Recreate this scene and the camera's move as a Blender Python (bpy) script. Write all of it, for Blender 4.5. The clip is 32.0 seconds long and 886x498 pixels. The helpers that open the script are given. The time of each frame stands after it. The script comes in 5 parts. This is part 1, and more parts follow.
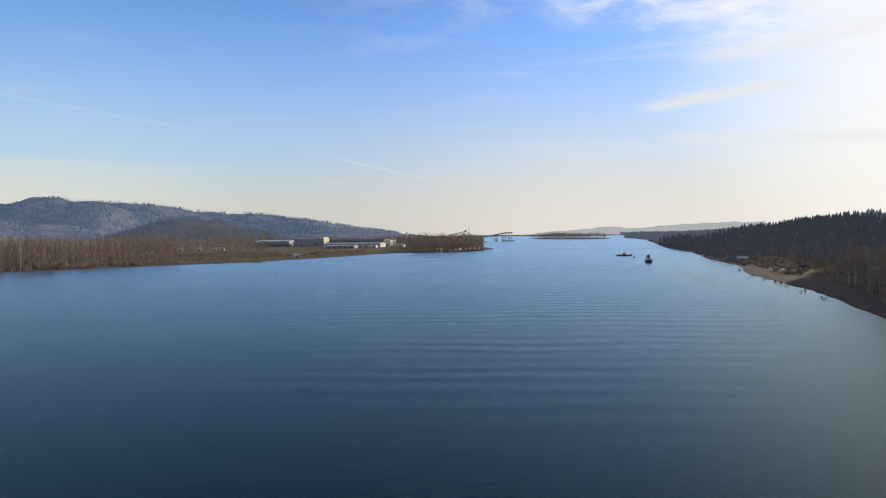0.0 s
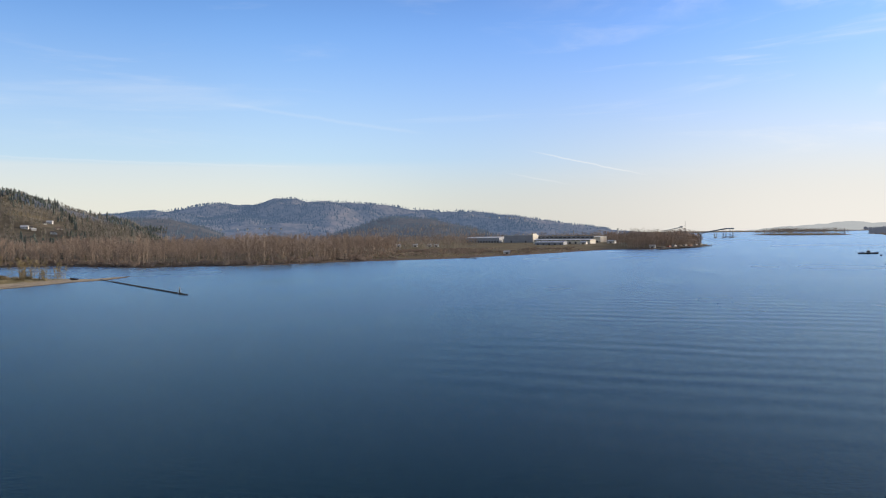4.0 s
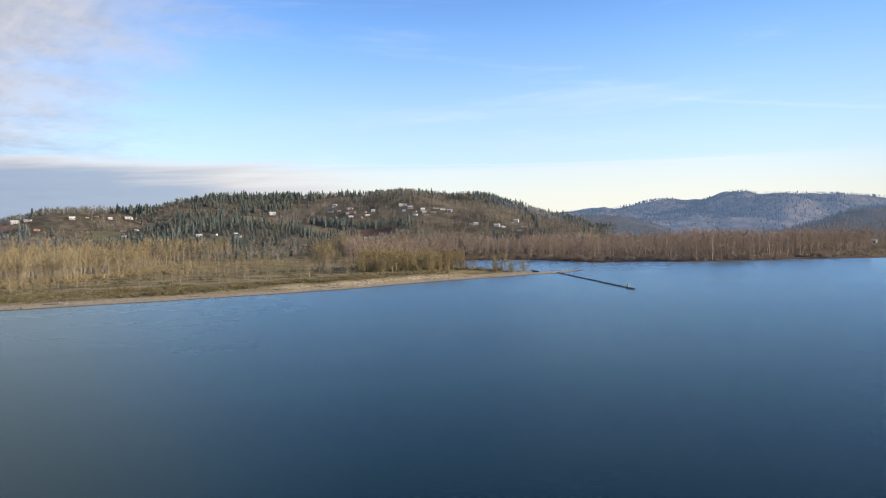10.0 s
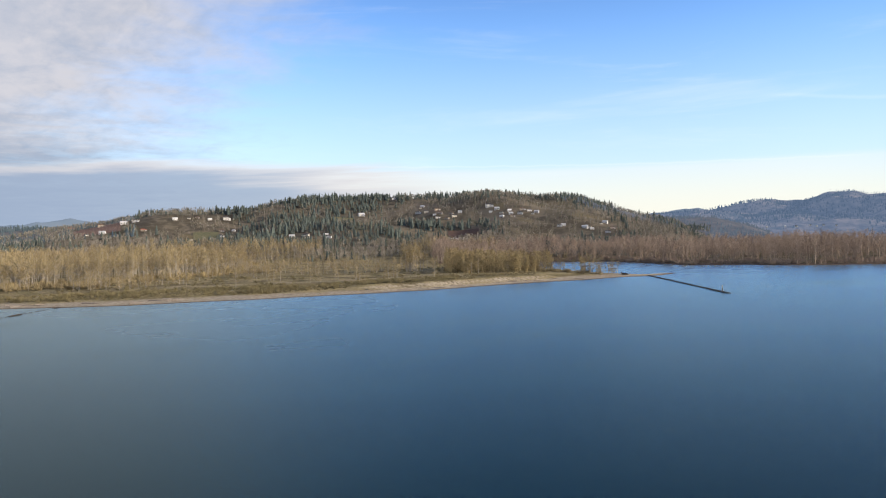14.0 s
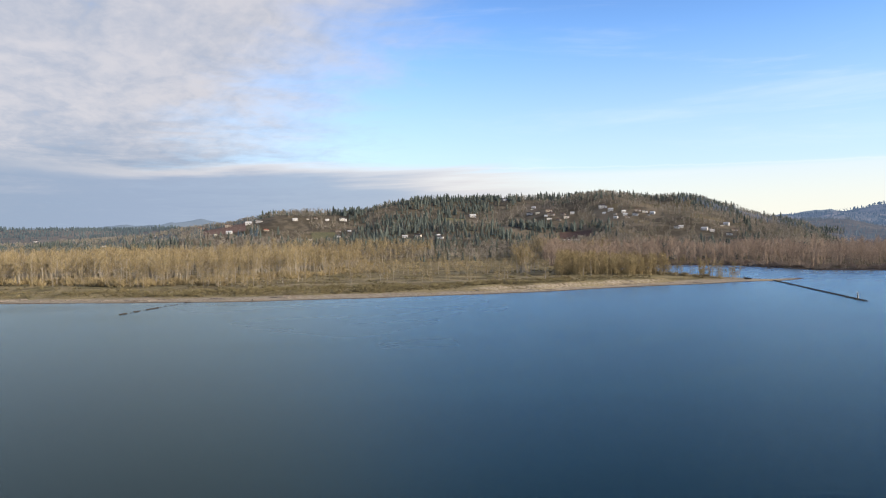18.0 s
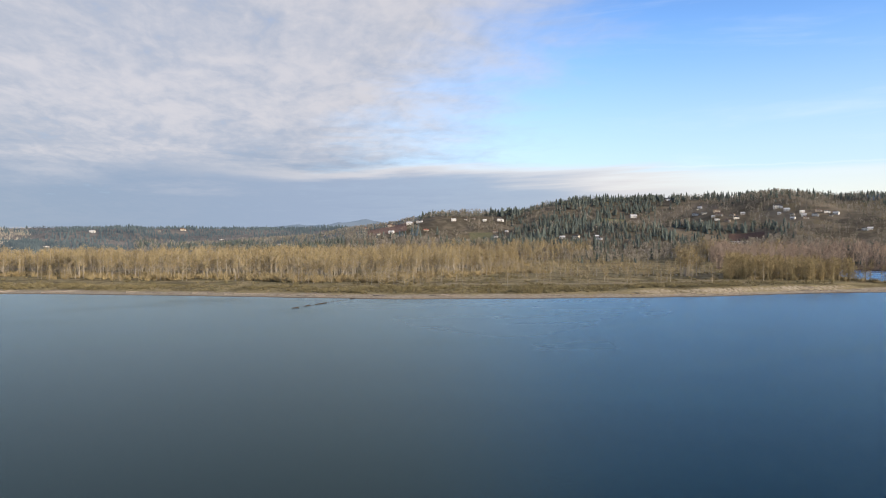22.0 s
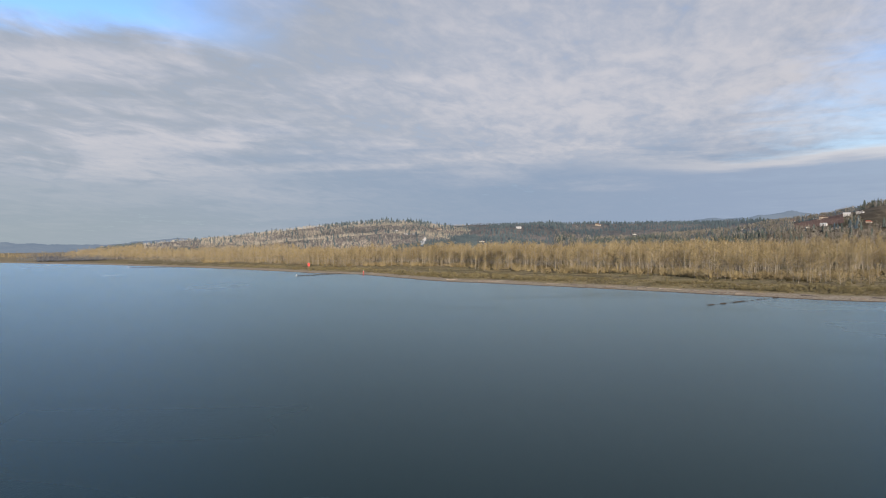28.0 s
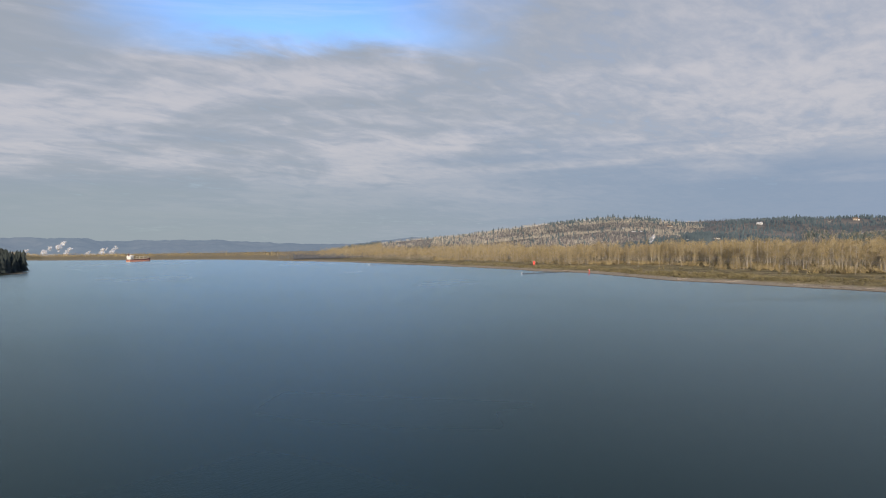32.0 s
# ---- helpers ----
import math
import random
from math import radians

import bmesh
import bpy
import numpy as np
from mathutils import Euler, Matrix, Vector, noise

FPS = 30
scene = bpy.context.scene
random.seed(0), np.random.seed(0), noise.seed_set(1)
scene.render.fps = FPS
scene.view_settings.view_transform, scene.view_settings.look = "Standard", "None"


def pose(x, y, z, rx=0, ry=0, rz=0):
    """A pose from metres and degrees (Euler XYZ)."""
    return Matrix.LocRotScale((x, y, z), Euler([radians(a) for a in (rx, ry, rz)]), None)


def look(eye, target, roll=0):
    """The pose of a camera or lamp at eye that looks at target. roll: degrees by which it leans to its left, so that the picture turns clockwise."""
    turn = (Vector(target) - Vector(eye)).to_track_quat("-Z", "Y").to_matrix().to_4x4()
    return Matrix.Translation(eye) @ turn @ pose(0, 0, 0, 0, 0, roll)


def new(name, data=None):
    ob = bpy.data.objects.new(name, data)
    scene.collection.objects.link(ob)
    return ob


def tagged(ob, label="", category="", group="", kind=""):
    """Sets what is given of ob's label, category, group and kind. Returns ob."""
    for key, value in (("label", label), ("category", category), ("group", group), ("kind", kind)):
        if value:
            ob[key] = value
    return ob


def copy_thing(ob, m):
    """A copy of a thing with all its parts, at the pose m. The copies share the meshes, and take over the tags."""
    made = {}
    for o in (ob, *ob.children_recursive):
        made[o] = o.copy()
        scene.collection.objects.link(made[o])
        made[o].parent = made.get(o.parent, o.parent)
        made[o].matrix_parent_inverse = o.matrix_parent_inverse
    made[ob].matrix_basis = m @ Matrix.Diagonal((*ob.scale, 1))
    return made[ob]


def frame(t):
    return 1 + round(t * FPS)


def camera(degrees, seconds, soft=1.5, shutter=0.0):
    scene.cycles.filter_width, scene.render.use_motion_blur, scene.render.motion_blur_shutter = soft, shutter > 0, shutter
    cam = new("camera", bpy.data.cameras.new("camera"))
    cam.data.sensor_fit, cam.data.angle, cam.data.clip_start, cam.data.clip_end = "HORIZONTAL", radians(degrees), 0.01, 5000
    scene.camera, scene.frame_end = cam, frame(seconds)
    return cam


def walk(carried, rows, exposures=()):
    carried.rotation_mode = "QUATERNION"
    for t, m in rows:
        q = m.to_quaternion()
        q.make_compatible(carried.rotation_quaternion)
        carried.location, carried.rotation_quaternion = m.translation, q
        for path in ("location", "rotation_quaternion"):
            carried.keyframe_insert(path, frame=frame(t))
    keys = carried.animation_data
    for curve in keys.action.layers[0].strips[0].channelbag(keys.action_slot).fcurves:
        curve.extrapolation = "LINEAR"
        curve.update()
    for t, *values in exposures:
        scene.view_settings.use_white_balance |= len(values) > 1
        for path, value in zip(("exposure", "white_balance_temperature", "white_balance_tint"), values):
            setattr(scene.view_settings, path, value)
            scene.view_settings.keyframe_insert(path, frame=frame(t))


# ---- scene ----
# The drone hovers over the river and turns to its left: seconds, yaw, pitch, roll.
EYE = 38.0
TURN = [
    (0, -0.00, -1.44, 0.68), (0.5, 1.68, -1.48, 0.70), (1, 3.54, -1.47, 0.73), (1.5, 5.35, -1.49, 0.75),
    (2, 7.45, -1.47, 0.78), (2.5, 9.53, -1.46, 0.80), (3, 11.87, -1.47, 0.84), (3.5, 14.12, -1.48, 0.88),
    (5.5, 23.58, -1.42, 1.18), (6, 26.45, -1.38, 1.22), (6.5, 29.24, -1.36, 1.30), (7, 32.26, -1.30, 1.35),
    (7.5, 35.19, -1.28, 1.41), (8, 38.31, -1.25, 1.45), (8.5, 41.08, -1.22, 1.48), (9, 44.22, -1.18, 1.50),
    (9.5, 47.59, -1.11, 1.53), (10, 50.34, -1.08, 1.54), (10.5, 51.86, -1.02, 1.53), (11, 52.93, -0.96, 1.51),
    (11.5, 53.57, -0.93, 1.49), (12, 53.82, -0.91, 1.46), (12.5, 54.53, -0.87, 1.41), (13, 55.39, -0.86, 1.37),
    (13.5, 56.27, -0.84, 1.33), (14, 57.12, -0.82, 1.32), (14.5, 57.97, -0.82, 1.32), (16.5, 62.45, -0.70, 1.10),
    (17, 63.64, -0.64, 1.05), (17.5, 64.69, -0.61, 1.01), (18, 65.81, -0.56, 0.94), (18.5, 66.69, -0.52, 0.87),
    (19, 67.87, -0.50, 0.81), (19.5, 68.94, -0.47, 0.75), (20, 70.23, -0.48, 0.67), (20.5, 71.79, -0.46, 0.62),
    (21, 73.65, -0.43, 0.57), (21.5, 75.74, -0.39, 0.50), (22, 78.08, -0.38, 0.44), (22.5, 80.29, -0.37, 0.40),
    (23, 82.81, -0.39, 0.37), (23.5, 85.42, -0.39, 0.37), (24, 88.33, -0.40, 0.37), (24.5, 91.24, -0.42, 0.40),
    (25, 94.26, -0.44, 0.42), (25.5, 96.94, -0.46, 0.44), (27.5, 107.23, -0.53, 0.51), (28, 109.66, -0.54, 0.52),
    (28.5, 111.97, -0.58, 0.54), (29, 114.29, -0.57, 0.58), (29.5, 116.39, -0.57, 0.60), (30, 118.67, -0.55, 0.63),
    (30.5, 120.78, -0.55, 0.67), (31, 123.08, -0.52, 0.72), (31.5, 125.09, -0.51, 0.78), (32, 127.19, -0.47, 0.84),
]
cam = camera(62.5, 32.0, soft=1.1)
walk(cam, [(t, pose(0, 0, EYE, 90 + p, r, y)) for t, y, p, r in TURN],
     exposures=[(0, -0.26), (3, -0.10), (6, -0.02), (7, 0.05), (9, 0.17), (12, 0.22), (20, 0.22), (26, 0.10), (32, -0.08)])

# ---- light ----
SUN_BEARING, SUN_HEIGHT = -48.0, 14.0      # degrees, bearings count to the left of straight ahead


def bearing(az, r, z=0.0):
    """A place at a bearing (degrees, to the left) and a distance."""
    return (-math.sin(radians(az)) * r, math.cos(radians(az)) * r, z)


class Nodes:
    """Short calls for shader nodes."""

    def __init__(self, tree):
        self.tree = tree

    def node(self, kind, **props):
        n = self.tree.nodes.new(kind)
        for k, v in props.items():
            if k == "operation":
                n.operation = v
            elif k == "blend_type":
                n.blend_type = v
            elif k == "data_type":
                n.data_type = v
            elif k == "attribute_name":
                n.attribute_name = v
        return n

    def put(self, socket, value):
        if hasattr(value, "is_linked"):
            self.tree.links.new(value, socket)
        else:
            socket.default_value = value

    def math(self, op, a, b=0.0, c=0.0):
        n = self.node("ShaderNodeMath", operation=op)
        for s, v in zip(n.inputs, (a, b, c)):
            self.put(s, v)
        return n.outputs[0]

    def step(self, v, lo, hi, a=0.0, b=1.0):
        n = self.node("ShaderNodeMapRange")
        n.interpolation_type = "SMOOTHSTEP"
        for s, x in zip(n.inputs, (v, lo, hi, a, b)):
            self.put(s, x)
        return n.outputs[0]

    def noise(self, vec, scale, detail=4.0, rough=0.55, distort=0.0):
        n = self.node("ShaderNodeTexNoise")
        self.put(n.inputs["Vector"], vec)
        for k, v in (("Scale", scale), ("Detail", detail), ("Roughness", rough), ("Distortion", distort)):
            self.put(n.inputs[k], v)
        return n.outputs[0]

    def mix(self, f, a, b, blend="MIX"):
        n = self.node("ShaderNodeMix", data_type="RGBA", blend_type=blend)
        self.put(n.inputs[0], f)
        for s, v in ((n.inputs[6], a), (n.inputs[7], b)):
            self.put(s, (*v, 1.0) if isinstance(v, tuple) and len(v) == 3 else v)
        return n.outputs[2]

    def xyz(self, v):
        n = self.node("ShaderNodeSeparateXYZ")
        self.put(n.inputs[0], v)
        return n.outputs

    def join(self, x, y, z):
        n = self.node("ShaderNodeCombineXYZ")
        for s, v in zip(n.inputs, (x, y, z)):
            self.put(s, v)
        return n.outputs[0]

    def stretch(self, vec, sx, sy, sz):
        n = self.node("ShaderNodeMapping")
        self.put(n.inputs["Vector"], vec)
        n.inputs["Scale"].default_value = (sx, sy, sz)
        return n.outputs[0]


def make_sky():
    w = bpy.data.worlds.new("sky")
    scene.world = w
    w.use_nodes = True
    n = Nodes(w.node_tree)
    back = next(x for x in w.node_tree.nodes if x.type == "BACKGROUND")
    sky = n.node("ShaderNodeTexSky")
    sky.sky_type, sky.sun_disc = "NISHITA", False
    sky.sun_elevation, sky.sun_rotation = radians(SUN_HEIGHT), radians(-SUN_BEARING)
    sky.altitude, sky.air_density, sky.dust_density, sky.ozone_density = 50, 1.0, 0.25, 2.0
    way = n.node("ShaderNodeTexCoord").outputs["Generated"]
    x, y, z = n.xyz(way)
    az = n.math("MULTIPLY", n.math("ARCTAN2", n.math("MULTIPLY", x, -1.0), y), 57.2958)
    az = n.math("ADD", az, n.math("MULTIPLY", n.math("LESS_THAN", az, -120.0), 360.0))   # -120 .. 240
    el = n.math("MULTIPLY", n.math("ARCSINE", z), 57.2958)
    up = n.math("ADD", n.math("MAXIMUM", z, 0.0), 0.05)
    plane = n.join(n.math("DIVIDE", x, up), n.math("DIVIDE", y, up), 0.0)
    color = n.mix(1.0, sky.outputs[0], (1.72, 2.08, 2.95), "MULTIPLY")
    # pale haze above the horizon
    low = n.step(el, 0.0, 17.0, 1.0, 0.0)
    color = n.mix(n.math("MULTIPLY", low, 0.66), color, (8.0, 8.2, 8.5))
    band = n.step(el, 1.5, 5.9, 1.0, 0.0)
    bandside = n.math("MULTIPLY", n.step(az, -45.0, -5.0), n.step(az, 100.0, 75.0))
    color = n.mix(n.math("MULTIPLY", n.math("MULTIPLY", band, bandside), 0.50), color, (10.2, 9.0, 7.6))
    color = n.mix(n.math("MULTIPLY", n.math("MULTIPLY", low, low), n.step(az, 18.0, -14.0, 0.0, 0.78)), color, (14.6, 13.6, 12.0))
    # bright veil round the sun
    sun = bearing(SUN_BEARING, math.cos(radians(SUN_HEIGHT)), math.sin(radians(SUN_HEIGHT)))
    dot = n.node("ShaderNodeVectorMath", operation="DOT_PRODUCT")
    n.put(dot.inputs[0], way)
    dot.inputs[1].default_value = sun
    gain = n.step(dot.outputs["Value"], 0.20, 0.68)
    color = n.mix(1.0, color, n.mix(gain, (1.05, 1.10, 1.06), (0.80, 0.82, 0.86)), "MULTIPLY")
    veil = n.step(dot.outputs["Value"], 0.84, 0.995)
    color = n.mix(n.math("MULTIPLY", veil, 0.92), color, (14.4, 13.8, 12.8))
    color = n.mix(n.math("MULTIPLY", n.step(el, 14.0, 32.0), n.math("MULTIPLY_ADD", n.step(dot.outputs["Value"], 0.60, 0.95), -0.9, 1.0)), color, n.mix(1.0, color, (0.04, 0.14, 0.36), "MULTIPLY"))      # deeper blue towards the zenith, darkened above the view to dim the near water
    # the upper edge of a thin sheet of high haze
    sheet = n.math("MULTIPLY", n.step(el, 5.5, 4.9), n.math("MULTIPLY", n.step(az, 10.0, 34.0), n.step(az, 84.0, 62.0)))
    color = n.mix(n.math("MULTIPLY", sheet, 0.30), color, (11.0, 10.3, 9.2))
    # thin streaks of cirrus in the clear part
    wisp = n.noise(n.stretch(n.join(az, el, 0.0), 0.035, 0.32, 1.0), 1.0, 6.0, 0.6, 0.6)
    wisp = n.math("MULTIPLY", n.step(wisp, 0.52, 0.74), n.math("MULTIPLY", n.step(el, 2.0, 5.0), n.step(el, 30.0, 17.0)))
    color = n.mix(n.math("MULTIPLY", wisp, n.step(az, 20.0, -25.0, 0.16, 0.62)), color, (12.0, 11.8, 11.5))

    def trail(a0, e0, a1, e1, width, amount, color):
        """A straight vapour trail from one place of the sky to another."""
        slope = (e1 - e0) / (a1 - a0)
        off = n.math("SUBTRACT", el, n.math("MULTIPLY_ADD", az, slope, e0 - slope * a0))
        off = n.math("ABSOLUTE", n.math("ADD", off, n.math("MULTIPLY_ADD", n.noise(n.join(az, 3.0, 0.0), 0.6, 3.0), 0.3, -0.15)))
        m = n.math("MULTIPLY", n.step(off, 0.0, width, 1.0, 0.0),
                   n.math("MULTIPLY", n.step(az, min(a0, a1) - 1, min(a0, a1) + 2), n.step(az, max(a0, a1) + 1, max(a0, a1) - 2)))
        return n.mix(n.math("MULTIPLY", m, amount), color, (11.5, 11.5, 11.4))

    color = trail(8.9, 5.9, 1.0, 3.95, 0.09, 0.45, color)
    color = trail(11.0, 4.3, 6.5, 3.4, 0.10, 0.20, color)
    color = trail(33.0, 9.7, 18.0, 7.6, 0.22, 0.10, color)
    color = trail(-15.0, 8.9, -26.5, 10.3, 0.70, 0.75, color)
    color = trail(-19.0, 12.2, -32.0, 13.4, 0.9, 0.55, color)
    color = trail(-17.0, 6.6, -32.0, 6.0, 0.8, 0.50, color)
    color = trail(66.0, 5.75, 27.0, 5.05, 0.12, 0.13, color)
    # mottled cloud high to the side of the sun
    mott = n.noise(plane, 1.5, 7.0, 0.60, 0.5)
    fine = n.noise(plane, 5.0, 5.0, 0.6, 0.3)
    edge = n.math("ADD", el, n.math("MULTIPLY_ADD", mott, 7.0, -3.5))
    east = n.math("MULTIPLY", n.step(az, 14.0, -20.0), n.step(n.math("ADD", edge, n.step(az, 0.0, -32.0, 0.0, 4.0)), 15.0, 19.0))
    east = n.math("MULTIPLY", east, n.step(n.math("ADD", fine, n.math("MULTIPLY", mott, 0.5)), 0.52, 0.95))
    east = n.math("MULTIPLY", east, n.step(el, 25.0, 19.0))
    color = n.mix(n.math("MULTIPLY", east, 0.78), color, (13.5, 13.4, 13.2))
    # the cloud deck over the far half of the valley
    rim = n.math("ADD", az, n.math("MULTIPLY_ADD", mott, 20.0, -10.0))
    rim = n.math("ADD", rim, n.math("MULTIPLY_ADD", fine, 7.0, -3.5))
    lean = n.math("MULTIPLY", n.step(el, 6.0, 20.0), 9.0)
    deck = n.step(n.math("ADD", rim, lean), 68.0, 90.0)
    gap = n.math("MULTIPLY", n.step(n.math("ADD", n.math("ABSOLUTE", n.math("SUBTRACT", az, 138.0)), n.math("MULTIPLY", mott, 14.0)), 12.0, 27.0, 1.0, 0.0), n.math("MULTIPLY", n.step(edge, 13.5, 17.0), n.step(el, 27.0, 19.0)))
    deck = n.math("MULTIPLY", deck, n.math("SUBTRACT", 1.0, n.math("MULTIPLY", gap, 0.9)))
    deck = n.math("MULTIPLY", deck, n.step(az, 225.0, 190.0))
    roof = n.math("ADD", n.math("MAXIMUM", z, 0.0), 0.11)
    cells = n.join(n.math("DIVIDE", x, roof), n.math("DIVIDE", y, roof), 0.0)
    drift = n.noise(cells, 0.75, 5.0, 0.55, 0.8)
    fluff = n.noise(n.stretch(cells, 3.2, 5.2, 1.0), 1.0, 5.0, 0.56, 0.6)
    flake = n.noise(n.stretch(cells, 9.0, 15.0, 1.0), 1.0, 4.0, 0.6, 0.3)
    thick = n.math("ADD", n.math("MULTIPLY", drift, 0.42), n.math("MULTIPLY_ADD", fluff, 0.36, n.math("MULTIPLY", flake, 0.22)))
    pale = n.mix(n.step(thick, 0.36, 0.63), (4.5, 5.0, 6.1), (6.9, 6.75, 7.15))
    grey = n.math("MULTIPLY", n.step(az, 98.0, 136.0), n.step(n.math("ADD", drift, n.math("MULTIPLY", fluff, 0.35)), 0.52, 0.80, 0.95, 0.05))
    pale = n.mix(grey, pale, (4.2, 4.6, 5.2))
    sweep = n.noise(n.stretch(n.join(az, el, 0.0), 0.045, 0.42, 1.0), 1.0, 6.0, 0.58, 0.4)
    under = n.step(n.math("ADD", el, n.math("MULTIPLY_ADD", sweep, 12.0, -6.0)), 3.4, 8.6, 1.0, 0.0)
    pale = n.mix(n.math("MULTIPLY", under, n.step(az, 104.0, 140.0, 0.88, 0.45)), pale, (2.9, 3.85, 5.4))
    pale = n.mix(n.math("MULTIPLY", n.step(az, 95.0, 160.0), n.step(n.math("ADD", el, n.math("MULTIPLY_ADD", sweep, 6.0, -3.0)), 8.0, 0.5)), pale, (3.8, 4.45, 4.9))
    color = n.mix(n.math("MULTIPLY", deck, n.step(thick, 0.20, 0.46, 0.72, 0.97)), color, pale)
    # a tongue of low stratus with a pale upper edge, reaching out below the deck
    lid = n.math("ADD", n.math("MULTIPLY_ADD", az, 0.045, 2.55), n.math("MULTIPLY_ADD", sweep, 5.0, -2.5))
    below = n.math("SUBTRACT", lid, el)
    tongue = n.math("MULTIPLY", n.math("MULTIPLY", n.step(below, -0.5, 0.9), n.step(n.math("ADD", az, n.math("MULTIPLY", sweep, 8.0)), 56.0, 68.0)), n.step(az, 104.0, 84.0))
    shade = n.math("MULTIPLY", n.step(below, 0.1, 1.7), n.step(az, 54.0, 72.0))
    color = n.mix(n.math("MULTIPLY", tongue, 0.88), color, n.mix(shade, (8.6, 8.1, 8.0), (3.7, 4.6, 6.2)))
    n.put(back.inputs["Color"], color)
    back.inputs["Strength"].default_value = 0.085


make_sky()
lamp = bpy.data.lights.new("sun", "SUN")
lamp.energy, lamp.angle, lamp.color = 5.0, radians(0.6), (1.0, 0.85, 0.69)
sun_lamp = new("sun", lamp)
sun_lamp.matrix_world = look(bearing(SUN_BEARING, 1000 * math.cos(radians(SUN_HEIGHT)), 1000 * math.sin(radians(SUN_HEIGHT))), (0, 0, 0))


# ---- materials ----
def material(name, dark, light, rough=0.8, grain=1.0, patch=0.05, bump=0.0, metal=0.0, tint=0.0, ior=1.5, spec=0.3):
    """Two tones mixed by noise at two sizes (in 1/m), with relief; tint: how far single trees or pieces differ."""
    m = bpy.data.materials.new(name)
    m.use_nodes = True
    n = Nodes(m.node_tree)
    b = next(x for x in m.node_tree.nodes if x.type == "BSDF_PRINCIPLED")
    place = n.node("ShaderNodeNewGeometry").outputs["Position"]
    fine, wide = n.noise(place, grain, 5.0), n.noise(place, patch, 3.0)
    f = n.step(n.math("ADD", n.math("MULTIPLY", fine, 0.55), n.math("MULTIPLY", wide, 0.45)), 0.32, 0.68)
    if tint:
        a = n.node("ShaderNodeAttribute", attribute_name="tint").outputs["Fac"]
        f = n.math("ADD", n.math("MULTIPLY", f, 1.0 - tint), n.math("MULTIPLY", a, tint))
    n.put(b.inputs["Base Color"], n.mix(f, dark, light))
    n.put(b.inputs["Roughness"], n.step(wide, 0.3, 0.7, max(0.05, rough - 0.08), min(1.0, rough + 0.08)))
    b.inputs["Metallic"].default_value, b.inputs["IOR"].default_value = metal, ior
    b.inputs["Specular IOR Level"].default_value = spec
    if bump:
        k = n.node("ShaderNodeBump")
        k.inputs["Distance"].default_value, k.inputs["Strength"].default_value = bump, 0.7
        n.put(k.inputs["Height"], fine)
        n.put(b.inputs["Normal"], k.outputs[0])
    return m


